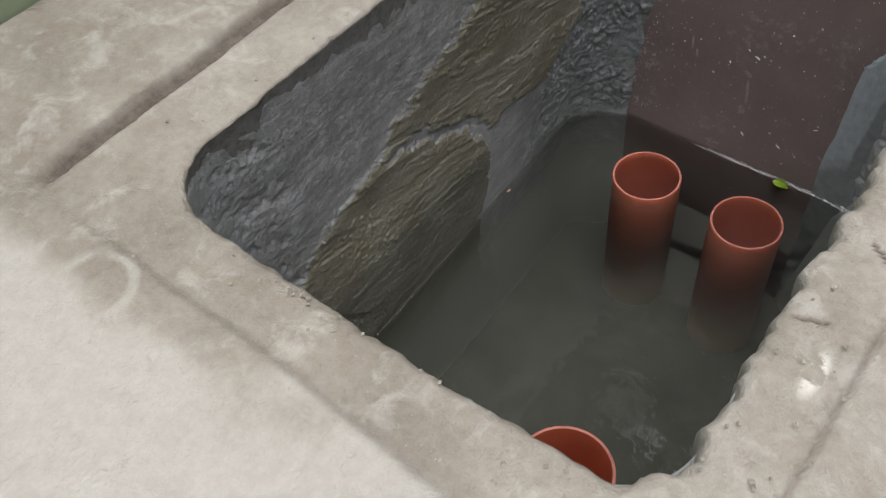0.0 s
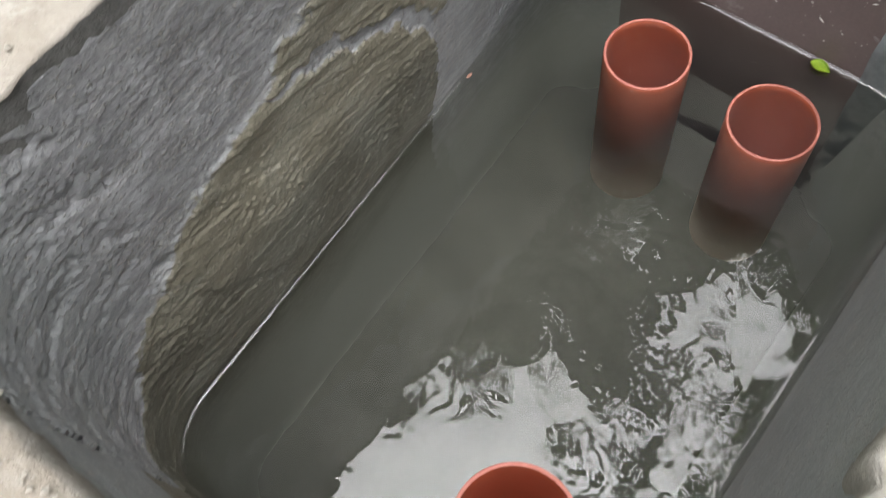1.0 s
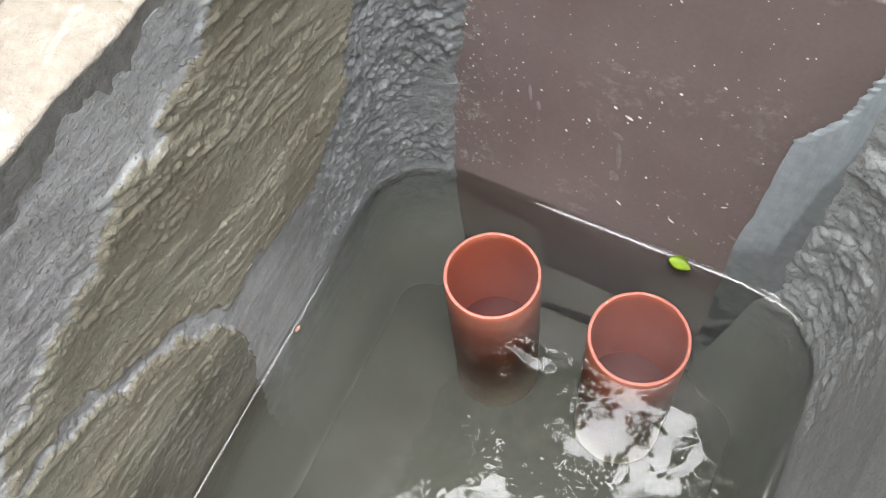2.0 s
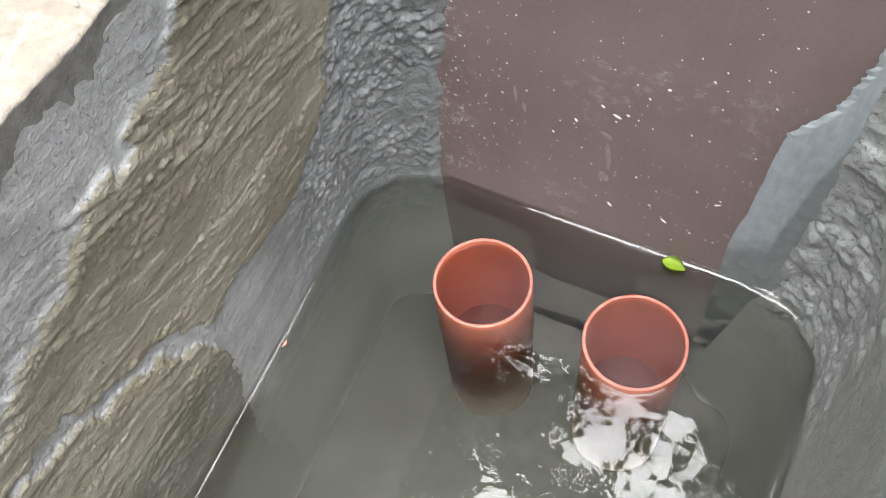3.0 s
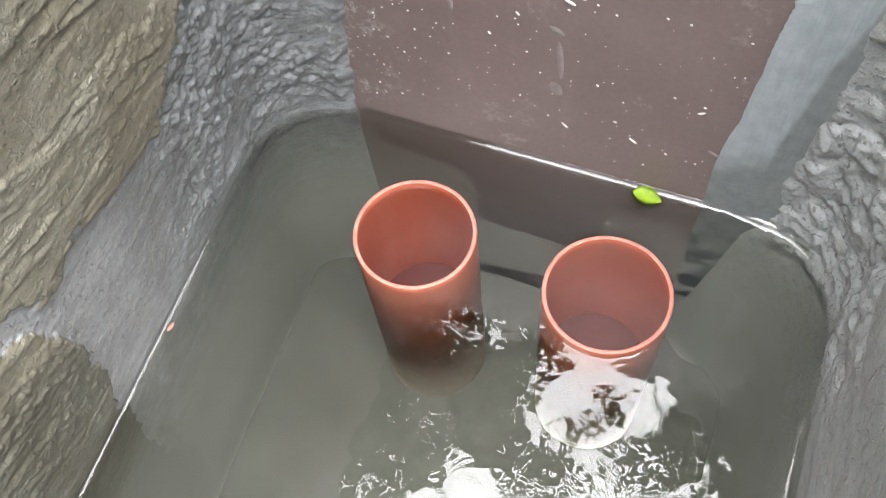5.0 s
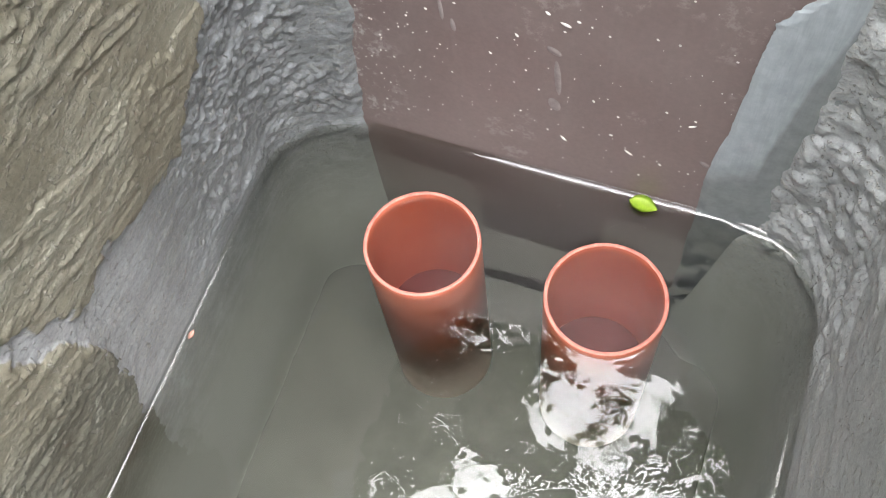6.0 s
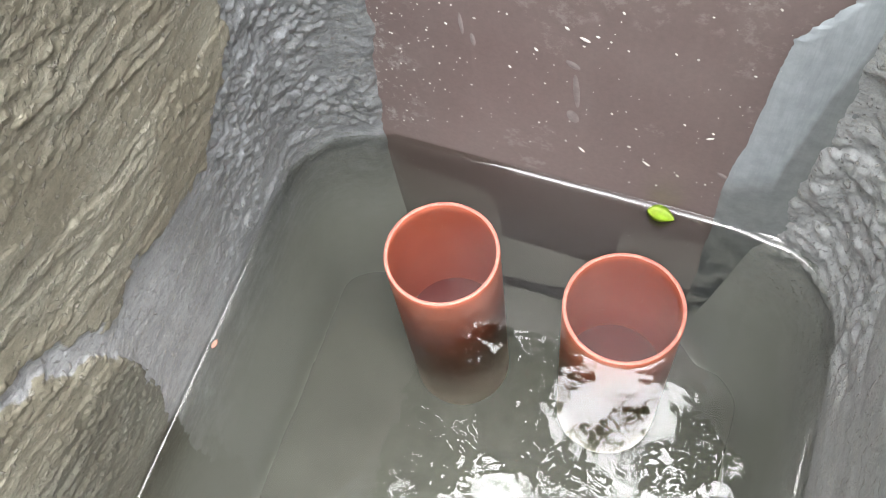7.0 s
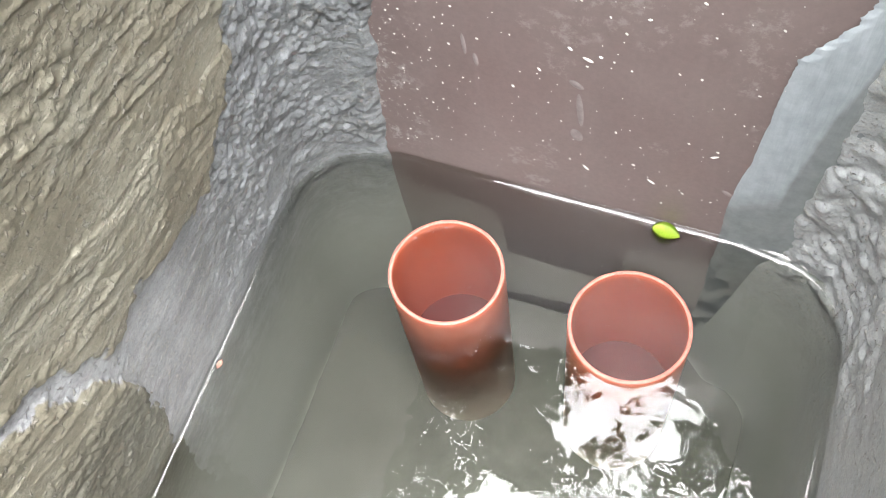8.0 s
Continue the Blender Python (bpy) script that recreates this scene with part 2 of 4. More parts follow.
def make_board_material():
    m, nt, bs, out = mat("brown_faced_board")
    v = coords(nt)
    run = noise_tex(nt, coords(nt, (30, 30, 1.6)), 1.5, 5, 0.6)
    soft = noise_tex(nt, v, 6, 4, 0.55)
    fine = noise_tex(nt, v, 160, 4, 0.6)
    c = ramp(nt, soft, [(0.3, (0.18, 0.136, 0.129)), (0.7, (0.228, 0.180, 0.172))])
    c = mix(nt, ramp(nt, run, [(0.52, (0, 0, 0)), (0.72, (0.35, 0.35, 0.35))]), c, (0.23, 0.19, 0.18))
    c = mix(nt, 0.2, c, ramp(nt, fine, [(0.3, (0.08, 0.055, 0.05)), (0.7, (0.19, 0.14, 0.13))]))
    haze = attribute(nt, "scuff")
    spots = ramp(nt, noise_tex(nt, v, 55, 5, 0.7), [(0.52, (0, 0, 0)), (0.64, (1, 1, 1))])
    c = mix(nt, math_node(nt, 'MULTIPLY', haze, spots), c, (0.40, 0.37, 0.35))
    c = mix(nt, attribute(nt, "wet"), c, (0.16, 0.116, 0.106))
    nt.links.new(c, bs.inputs["Base Color"])
    murk_haze(nt, bs, out, 0.48)
    r = ramp(nt, soft, [(0.3, grey_(0.38)), (0.7, grey_(0.55))])
    nt.links.new(r, bs.inputs["Roughness"])
    nt.links.new(bump(nt, fine, 0.12, 0.001), bs.inputs["Normal"])
    return m


def make_pipe_material(name, deep, silt):
    m, nt, bs, out = mat(name)
    v = coords(nt)
    soft = noise_tex(nt, v, 9, 4, 0.6)
    fine = noise_tex(nt, coords(nt, (40, 40, 8)), 4, 5, 0.65)
    c = ramp(nt, soft, [(0.3, (0.49, 0.112, 0.056)), (0.7, (0.58, 0.150, 0.080))])
    c = mix(nt, ramp(nt, fine, [(0.5, (0, 0, 0)), (0.75, (0.35, 0.35, 0.35))]), c, (0.46, 0.16, 0.10))
    nt.links.new(c, bs.inputs["Base Color"])
    murk_haze(nt, bs, out, deep, silt)
    bs.inputs["Roughness"].default_value = 0.38
    nt.links.new(bump(nt, fine, 0.1, 0.001), bs.inputs["Normal"])
    return m


def make_rim_material():
    m, nt, bs, out = mat("sawn_pvc_edge")
    v = coords(nt)
    fine = noise_tex(nt, v, 120, 4, 0.65)
    c = ramp(nt, fine, [(0.3, (0.42, 0.13, 0.10)), (0.7, (0.53, 0.20, 0.155))])
    nt.links.new(c, bs.inputs["Base Color"])
    bs.inputs["Roughness"].default_value = 0.6
    nt.links.new(bump(nt, fine, 0.4, 0.0015), bs.inputs["Normal"])
    return m


def make_water_material():
    """Still water: clear to look into, mirror-like by Fresnel, gently rippled."""
    m, nt, bs, out = mat("water_surface")
    nt.nodes.remove(bs)
    v = coords(nt)
    swell = noise_tex(nt, v, 9, 3, 0.5, 0.3)
    rip = noise_tex(nt, coords(nt, (1, 1.35, 1), (0, 0, 0.4)), 17, 0.6, 0.4, 0.4)
    n1 = bump(nt, swell, 0.4, 0.0036)
    n2 = bump(nt, rip, 0.22, 0.0022, n1)
    fr = node(nt, "ShaderNodeFresnel", IOR=1.66)
    nt.links.new(n2, fr.inputs["Normal"])
    gl = node(nt, "ShaderNodeBsdfGlossy", Roughness=0.0, Color=(1, 1, 1, 1))
    nt.links.new(n2, gl.inputs["Normal"])
    tr = node(nt, "ShaderNodeBsdfTransparent", Color=(0.88, 0.89, 0.86, 1))
    mx = nt.nodes.new("ShaderNodeMixShader")
    nt.links.new(fr.outputs[0], mx.inputs[0])
    nt.links.new(tr.outputs[0], mx.inputs[1])
    nt.links.new(gl.outputs[0], mx.inputs[2])
    nt.links.new(mx.outputs[0], out.inputs["Surface"])
    return m


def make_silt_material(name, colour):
    """Opaque sheet that takes light as though it faced straight up."""
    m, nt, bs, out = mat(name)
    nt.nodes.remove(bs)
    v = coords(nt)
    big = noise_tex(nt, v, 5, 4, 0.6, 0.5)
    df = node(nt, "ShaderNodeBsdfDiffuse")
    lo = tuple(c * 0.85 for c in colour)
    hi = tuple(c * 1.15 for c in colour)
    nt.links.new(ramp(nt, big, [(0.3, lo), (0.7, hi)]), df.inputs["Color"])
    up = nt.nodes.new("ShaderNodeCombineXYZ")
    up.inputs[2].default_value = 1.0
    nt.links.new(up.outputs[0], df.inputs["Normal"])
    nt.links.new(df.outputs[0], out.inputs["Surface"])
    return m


def make_foil_material():
    """Thin cloudy sheet, partly clear."""
    m, nt, bs, out = mat("thin_cloudy_sheet")
    bs.inputs["Base Color"].default_value = (0.7, 0.72, 0.74, 1)
    bs.inputs["Roughness"].default_value = 0.25
    tl = node(nt, "ShaderNodeBsdfTranslucent")
    tl.inputs["Color"].default_value = (0.8, 0.82, 0.84, 1)
    tr = node(nt, "ShaderNodeBsdfTransparent")
    a, b = node(nt, "ShaderNodeMixShader"), node(nt, "ShaderNodeMixShader")
    fold = noise_tex(nt, coords(nt), 16, 4, 0.6, 0.5)
    nt.links.new(ramp(nt, fold, [(0.40, grey_(0.25)), (0.62, grey_(0.85))]), b.inputs[0])
    nt.links.new(bs.outputs[0], a.inputs[1])
    nt.links.new(tl.outputs[0], a.inputs[2])
    nt.links.new(tr.outputs[0], b.inputs[1])
    nt.links.new(a.outputs[0], b.inputs[2])
    nt.links.new(b.outputs[0], out.inputs["Surface"])
    return m


def make_leaf_material():
    """Glossy dark leaves that let some daylight through."""
    m, nt, bs, out = mat("tree_leaf")
    f = noise_tex(nt, coords(nt), 9, 4, 0.6)
    nt.links.new(ramp(nt, f, [(0.3, (0.04, 0.065, 0.028)), (0.7, (0.08, 0.115, 0.05))]), bs.inputs["Base Color"])
    bs.inputs["Roughness"].default_value = 0.45
    tl = node(nt, "ShaderNodeBsdfTranslucent")
    tl.inputs["Color"].default_value = (0.10, 0.14, 0.06, 1)
    mx = node(nt, "ShaderNodeMixShader")
    mx.inputs[0].default_value = 0.45
    nt.links.new(bs.outputs[0], mx.inputs[1])
    nt.links.new(tl.outputs[0], mx.inputs[2])
    nt.links.new(mx.outputs[0], out.inputs["Surface"])
    return m


def make_plain(name, colour, rough=0.7, scale=20, spread=0.2, relief=0.002):
    m, nt, bs, out = mat(name)
    v = coords(nt)
    f = noise_tex(nt, v, scale, 5, 0.65)
    nt.links.new(ramp(nt, f, [(0.3, tuple(c * (1 - spread) for c in colour)), (0.7, tuple(c * (1 + spread) for c in colour))]), bs.inputs["Base Color"])
    bs.inputs["Roughness"].default_value = rough
    nt.links.new(bump(nt, f, 0.4, relief), bs.inputs["Normal"])
    return m


SLAB_MAT = make_slab_material()
PLASTER = make_plaster_material()
BOARD = make_board_material()
# pipe haze colours are lightened to make up for dim light under water
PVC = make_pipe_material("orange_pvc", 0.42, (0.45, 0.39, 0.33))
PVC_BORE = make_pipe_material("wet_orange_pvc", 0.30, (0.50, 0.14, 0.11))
PVC_EDGE = make_rim_material()
WATER = make_water_material()
PIPE_DARK = make_silt_material("dark_pipe_depth", (0.13, 0.042, 0.042))
# the haze of the deep water is put into the bed's colour
BED = make_silt_material("silt_bed", MURK)
GREEN_PAINT = make_plain("green_wall_paint", (0.27, 0.33, 0.22), 0.7, 6, 0.12)
YARD_WALL = make_plain("grey_render", (0.22, 0.21, 0.20), 0.9, 5, 0.15, 0.004)
LEAF = make_leaf_material()
BARK = make_plain("bark", (0.12, 0.09, 0.065), 0.9, 24, 0.4, 0.008)
LIME = make_plain("lime_leaf", (0.42, 0.60, 0.06), 0.4, 40, 0.25, 0.001)
SPECK = make_plain("dried_cement_spatter", (0.60, 0.57, 0.54), 0.8, 120, 0.15, 0.001)
SMEAR = make_slurry_material()
FOIL = make_foil_material()
EARTH = make_plain("bare_earth", (0.20, 0.155, 0.11), 0.95, 3, 0.25, 0.02)
GRIT = make_plain("cement_grit", (0.34, 0.315, 0.275), 0.9, 60, 0.25, 0.001)
PEBBLE = make_plain("pale_pebble", (0.52, 0.49, 0.44), 0.8, 60, 0.2, 0.002)
WASH = make_plain("thin_cement_wash", (0.24, 0.205, 0.20), 0.7, 70, 0.2, 0.001)
CHIP = make_plain("pink_brick_chip", (0.42, 0.24, 0.19), 0.85, 90, 0.2, 0.002)


# ---------------------------------------------------------------- the pit's plan
def arc(cx, cy, r, a0, a1, n):
    return [(cx + r * math.cos(radians(a)), cy + r * math.sin(radians(a))) for a in np.linspace(a0, a1, n)]


def resample(pts, gap):
    P = np.array(pts, float)
    seg = np.hypot(*np.diff(P, axis=0).T)
    s = np.r_[0, np.cumsum(seg)]
    t = np.linspace(0, s[-1], max(2, int(s[-1] / gap) + 1))
    return np.stack([np.interp(t, s, P[:, 0]), np.interp(t, s, P[:, 1])], -1), t


def left_x(z):
    return 0.085 * np.clip(z, -0.4, 0.9)


def right_x(z):
    return 0.797 + 0.038 * np.clip(z, -0.4, 0.9)


NEAR_Y = -1.288


def pit_outline():
    """Plan of the walls at water level, from the board's left edge round to its right edge."""
    pts = [(0.125, 0.009)] + arc(0.105, -0.105, 0.105, 95, 180, 14)
    pts += arc(0.13, NEAR_Y + 0.13, 0.13, 180, 270, 16)
    pts += arc(0.697, NEAR_Y + 0.10, 0.10, 270, 360, 14)
    pts += arc(0.687, -0.11, 0.11, 0, 88, 14) + [(0.640, 0.009)]
    return [(x + bow(x, y), y) for x, y in pts]


def bow(x, y):
    """The west wall bulges a little along the water."""
    return np.interp(y, [-1.2, -0.65, -0.4, -0.1], [0.022, 0.010, -0.010, -0.018]) * np.clip(1 - np.asarray(x) / 0.13, 0, 1)


def wall_point(px, py, z):
    """Plan point at water level moved for the lean of the walls."""
    k = np.clip((px - 0.1) / 0.6, 0, 1)
    px = px - bow(px, py) * np.clip(z / 0.4, 0, 1)
    return px + left_x(z) * (1 - k) + (right_x(z) - 0.797) * k, py


# ---- left wall stains
def mud_mask(y, z):
    y = y + 0.05 * (fbm(y * 9, z * 9, 3, 3) - 0.5)
    z = z + 0.07 * (fbm(y * 8, z * 8, 4, 9) - 0.5) + 0.05 * (fbm(y * 45, z * 45, 3, 13) - 0.5)
    y = y + 0.04 * (fbm(y * 40, z * 40, 3, 15) - 0.5)
    top = np.interp(y, [-1.25, -1.2, -1.09, -1.01, -0.87, -0.75, -0.54, -0.3, 0.0], [0.2, 0.27, 0.36, 0.45, 0.51, 0.57, 0.66, 0.8, 0.95])
    low = np.interp(y, [-0.53, -0.50, -0.42, -0.27, -0.19, -0.12, -0.06, 0.0], [-0.4, 0.31, 0.35, 0.29, 0.37, 0.50, 0.95, 1.2])
    streak = np.interp(y, [-0.86, -0.83, -0.7, -0.58, -0.51, -0.44], [0.53, 0.49, 0.46, 0.38, 0.31, 0.25])
    m = step(0.02, -0.02, z - top) * step(-0.012, 0.012, z - low)
    wide = np.interp(y, [-0.9, -0.8, -0.6, -0.48], [0.0, 0.022, 0.03, 0.05])
    m = m * (1 - step(wide, wide * 0.4, np.abs(z - streak)) * step(-0.9, -0.82, y) * step(-0.42, -0.5, y))
    return m


def build_wall(name, pts, label, z_top, style, seed, gap=0.0032):
    plan, s = resample(pts, gap)
    zs = np.arange(DEEP, z_top + 0.001, gap)
    S, Z = np.meshgrid(s, zs, indexing="ij")
    X0, Y0 = np.broadcast_to(plan[:, :1], S.shape), np.broadcast_to(plan[:, 1:], S.shape)
    d = np.gradient(plan, axis=0)
    nrm = np.stack([d[:, 1], -d[:, 0]], -1)
    nrm /= np.linalg.norm(nrm, axis=1)[:, None]
    cen = np.array([0.4, -0.6])
    flip = np.sign(((cen - plan) * nrm).sum(1))
    nrm *= flip[:, None]
    corner = step(0.25, 0.12, S) if style == "left" else (step(0.25, 0.12, s[-1] - S) if style == "right" else 0 * S)
    calm = 0.10 + 0.90 * np.maximum(step(0.004, 0.05, np.abs(Z)), 0.9 * corner)
    mud = np.zeros_like(S)
    light = np.zeros_like(S)
    far_low_tone = np.zeros_like(S)
    trowel = fbm(S * 7 + Z * 3, Z * 34 + S * 6, 3, seed) - 0.5
    lumps = fbm(S * 40, Z * 40, 3, seed + 5) - 0.5
    wave = fbm(S * 4, Z * 4, 3, seed + 2) - 0.5
    if style == "left":
        mud = mud_mask(Y0, Z)
        far = step(-0.62, -0.42, Y0 - 0.3 * (0.3 - Z))
        light = (1 - mud) * far * (0.12 + 0.5 * step(0.05, 0.3, s[-1] * 0 + (-0.2 - Y0)) * step(-0.62, -0.5, Y0))
        near_corner = step(-0.33, -0.2, Y0 + 0.12 * (0.35 - Z))
        # plaster goes darker towards the far corner, the brown coat towards the water
        far_low_tone = (1 - mud) * step(-0.50, -0.22, Y0 + 0.05 * (fbm(S * 8, Z * 8, 3, 95) - 0.5))
        far_low_tone = np.maximum(far_low_tone, 1.3 * mud * step(0.34, 0.16, Z + 0.10 * (fbm(S * 7, Z * 7, 3, 97) - 0.5)))
        disp = 0.016 * wave + 0.0010 * trowel * (1 - 0.6 * far) + 0.0008 * lumps
        disp += 0.006 * mud
        # ridges dragged along the wall by the trowel, broken into crumbs
        across = Z - 0.22 * S + 0.012 * (fbm(S * 9, Z * 9, 3, seed + 31) - 0.5)
        ridge = fbm(S * 13, across * 85, 4, seed + 17)
        wide = fbm(S * 8, across * 24, 5, seed + 19)
        crisp = step(0.50, 0.535, ridge) * (0.45 + 0.55 * clods(S, Z, 0.0075, 0.8, 4))
        worn = step(0.36, 0.56, fbm(S * 5, Z * 6, 3, seed + 33))
        disp += (0.0024 * crisp * worn + 0.0016 * step(0.49, 0.515, wide)) * (0.20 + 0.80 * mud) * (1 - near_corner * (1 - mud))
        crumb = clods(S, Z, 0.0085, 0.30, 7) + 0.6 * clods(S, Z, 0.0055, 0.35, 9)
        disp += (0.0014 + 0.0014 * mud) * crumb * step(0.44, 0.60, fbm(S * 7, across * 18, 3, seed + 29)) * (1 - far * 0.5 * (1 - mud))
        heap = 0.004 * clods(S, Z + 0.3 * S, 0.024, 0.5, 2) + 0.0046 * clods(S, Z, 0.013, 0.5, 5) + 0.0036 * clods(S, Z, 0.0075, 0.55, 8) + 0.005 * (fbm(S * 60, Z * 60, 3, 71) - 0.5)
        thin = step(0.40, 0.58, fbm(S * 7, Z * 7, 3, seed + 61) + 0.30 * step(0.10, 0.45, Z))
        disp += near_corner * (1 - mud) * step(-0.12, 0.0, Z) * heap * (0.25 + 0.75 * thin)
        light = np.maximum(light, step(-1.08, -1.2, Y0 + 0.1 * (Z - 0.5)) * step(0.25, 0.45, Z + 0.1 * (fbm(S * 12, Z * 12, 3, 91) - 0.5)))
        # thick lower edge of the brown coat
        edge_z = np.interp(Y0, [-1.05, -1.03, -0.93, -0.8, -0.6, -0.52], [0.26, 0.21, 0.12, 0.09, 0.06, 0.04]) + 0.02 * (fbm(Y0 * 20, Y0 * 3, 3, 4) - 0.5)
        disp += 0.009 * step(-0.004, 0.010, Z - edge_z) * step(-1.07, -1.04, Y0) * step(-0.46, -0.52, Y0) * step(0.42, 0.25, Z)
        # coarse pitted render high in the near corner
        pit = step(-1.0, -1.1, Y0) * step(0.15, 0.3, Z)
        disp += pit * 0.016 * np.minimum(lumps, 0.05)
    elif style == "right":
        light = np.ones_like(S) * 0.8
        flat = step(0.075, 0.13, s[-1] - S)
        heap = 0.010 * clods(S, Z, 0.036, 0.5, 12) + 0.005 * clods(S, Z, 0.016, 0.5, 15) + 0.0026 * clods(S, Z, 0.008, 0.55, 18) + 0.007 * (fbm(S * 45, Z * 45, 4, 72) - 0.5)
        band = step(0.035, 0.07, s[-1] - S) * step(0.42, 0.22, s[-1] - S)
        disp = 0.012 * wave + 0.002 * trowel + 0.0015 * lumps + band * step(-0.20, -0.02, Z) * heap * (0.3 + 0.7 * step(0.38, 0.55, fbm(S * 9, Z * 9, 3, 66)))
        disp -= 0.004 * (1 - flat)
    else:
        disp = 0.012 * wave + 0.004 * trowel + 0.003 * lumps
        mud = step(0.42, 0.3, Z + 0.08 * (fbm(S * 9, Z * 9, 3, 77) - 0.5)) * 0.9
        light = 1 - mud
    disp = disp * calm * step(-0.03, 0.004, Z + 0.015 * corner)
    near_end = np.minimum(S, 9) if style == "left" else (s[-1] - S)
    if style in ("left", "right"):
        disp = disp * step(0.0, 0.05, near_end)
    disp = disp + np.clip(-Z, 0, 1) * 0.10
    X, Y = wall_point(X0, Y0, Z)
    X = X + nrm[:, :1] * disp
    Y = Y + nrm[:, 1:] * disp
    if style in ("left", "right"):
        rag = 0.075 * (fbm(Z * 9, Z * 0 + seed, 4, 51) - 0.5) + 0.006 * (fbm(Z * 60, Z * 0, 2, 52) - 0.5)
        X = X + rag * step(0.07, 0.0, near_end) * step(-0.05, 0.02, Z)
        Y = Y + 0.028 * step(0.045, 0.0, near_end)
    wet = step(0.10, 0.0, Z) * 0.55 + light * 0.12
    P = np.stack([X, Y, Z], -1)
    me = grid_mesh(name, P, attrs=dict(mud=mud, light=light, far_low_tone=far_low_tone, wet=np.clip(wet, 0, 1)))
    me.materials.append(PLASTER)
    ob = new(name, me)
    so = ob.modifiers.new("thickness", 'SOLIDIFY')
    so.thickness, so.offset = 0.07, -1.0 if flip[len(flip) // 2] > 0 else 1.0
    so.use_rim = True
    tagged(ob, label, "wall", kind="structure")
    return ob


outline = pit_outline()
full, _ = resample(outline, 0.004)
iy = full[:, 1]
corner_a = int(np.argmin(np.hypot(full[:, 0] - 0.17, full[:, 1] - NEAR_Y)))
corner_b = int(np.argmin(np.hypot(full[:, 0] - 0.70, full[:, 1] - NEAR_Y)))
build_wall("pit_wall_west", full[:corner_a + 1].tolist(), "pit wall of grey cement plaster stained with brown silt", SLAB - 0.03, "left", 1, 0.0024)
build_wall("pit_wall_south", full[corner_a:corner_b + 1].tolist(), "pit wall of rough grey cement plaster", SLAB - 0.03, "near", 2)
build_wall("pit_wall_east", full[corner_b:].tolist(), "pit wall of fresh grey plaster with clods", SLAB - 0.03, "right", 3)


# ---------------------------------------------------------------- slab with the opening
def build_slab():
    top = [(0.45, HOLE_TOP["y1"])] + arc(HOLE_TOP["x0"] + 0.06, HOLE_TOP["y1"] - 0.06, 0.06, 90, 180, 8)
    top += arc(HOLE_TOP["x0"] + 0.12, HOLE_TOP["y0"] + 0.12, 0.12, 180, 270, 16)
    top += arc(HOLE_TOP["x1"] - 0.07, HOLE_TOP["y0"] + 0.07, 0.07, 270, 360, 12)
    top += arc(HOLE_TOP["x1"] - 0.06, HOLE_TOP["y1"] - 0.06, 0.06, 0, 90, 8) + [(0.452, HOLE_TOP["y1"])]
    plan, s = resample(top, 0.005)
    d = np.gradient(plan, axis=0)
    nrm = np.stack([d[:, 1], -d[:, 0]], -1)
    nrm /= np.linalg.norm(nrm, axis=1)[:, None]
    cen = np.array([0.45, -0.55])
    nrm *= np.sign(((plan - cen) * nrm).sum(1))[:, None]     # outwards
    right = step(0.78, 0.82, plan[:, 0])
    wob = (fbm(s * 5, s * 0 + 3, 4, 21) - 0.5) * 0.018 + (fbm(s * 40, s * 0 + 7, 3, 22) - 0.5) * (0.010 + 0.016 * right)
    inner = plan + nrm * wob[:, None]
    offs = np.r_[np.linspace(0, 0.02, 6), np.arange(0.024, 0.19, 0.0045), np.geomspace(0.195, 4.5, 42)]
    west = (step(0.20, 0.12, plan[:, 0]) * step(-1.33, -1.22, plan[:, 1]))[:, None]
    rows_in = [(-0.002, 0.020, -0.095), (-0.008, 0.012, -0.055), (-0.008, 0.005, -0.026), (-0.004, 0.001, -0.010)]
    pts = []
    for dx, dw, dz in rows_in:
        q = inner + nrm * (dx * (1 - west) + dw * west)
        pts.append(np.c_[q, np.full(len(q), SLAB + dz)])
    lo, hi = np.array([-0.385, -3.38]), np.array([2.58, 2.48])
    for o in offs:
        if o < 0.19:
            q = inner + nrm * o
        else:
            start = inner + nrm * 0.19
            way = start - cen
            way /= np.linalg.norm(way, axis=1)[:, None]
            q = start + way * (o - 0.19)
        q = np.clip(q, lo, hi)
        z = np.full(len(q), SLAB - 0.007 * math.exp(-o / 0.006))
        pts.append(np.c_[q, z])
    P = np.array(pts).transpose(1, 0, 2)
    X, Y, Z = P[..., 0], P[..., 1], P[..., 2]
    on_top = np.zeros_like(X)
    on_top[:, len(rows_in):] = 1
    # gentle unevenness
    Z = Z + on_top * (0.010 * (fbm(X * 5, Y * 5, 4, 31) - 0.5) + 0.0025 * (fbm(X * 30, Y * 30, 3, 32) - 0.5))
    near_edge = np.zeros_like(X)
    near_edge[:, len(rows_in):] = np.exp(-offs / 0.05)[None, :]
    Z = Z + near_edge * 0.0045 * (fbm(X * 75, Y * 75, 3, 39) - 0.5)
    # rebate west of the opening
    gx = -0.052 + 0.006 * (fbm(Y * 12, Y * 0, 3, 33) - 0.5)
    g = step(0.022, 0.012, np.abs(X - gx)) * step(-1.365, -1.345, Y)
    Z = Z - (0.018 + 0.012 * (fbm(X * 70, Y * 70, 3, 38) - 0.5)) * g * on_top
    # cast border south of the opening stands a little lower than the screed beyond it
    sy = NEAR_Y - 0.088 + 0.012 * (fbm(X * 6, X * 0, 3, 34) - 0.5) - 0.02 * step(0.3, 0.8, X)
    scr = step(0.012, -0.012, Y - sy) * step(-0.09, -0.02, X) * step(0.93, 0.85, X)
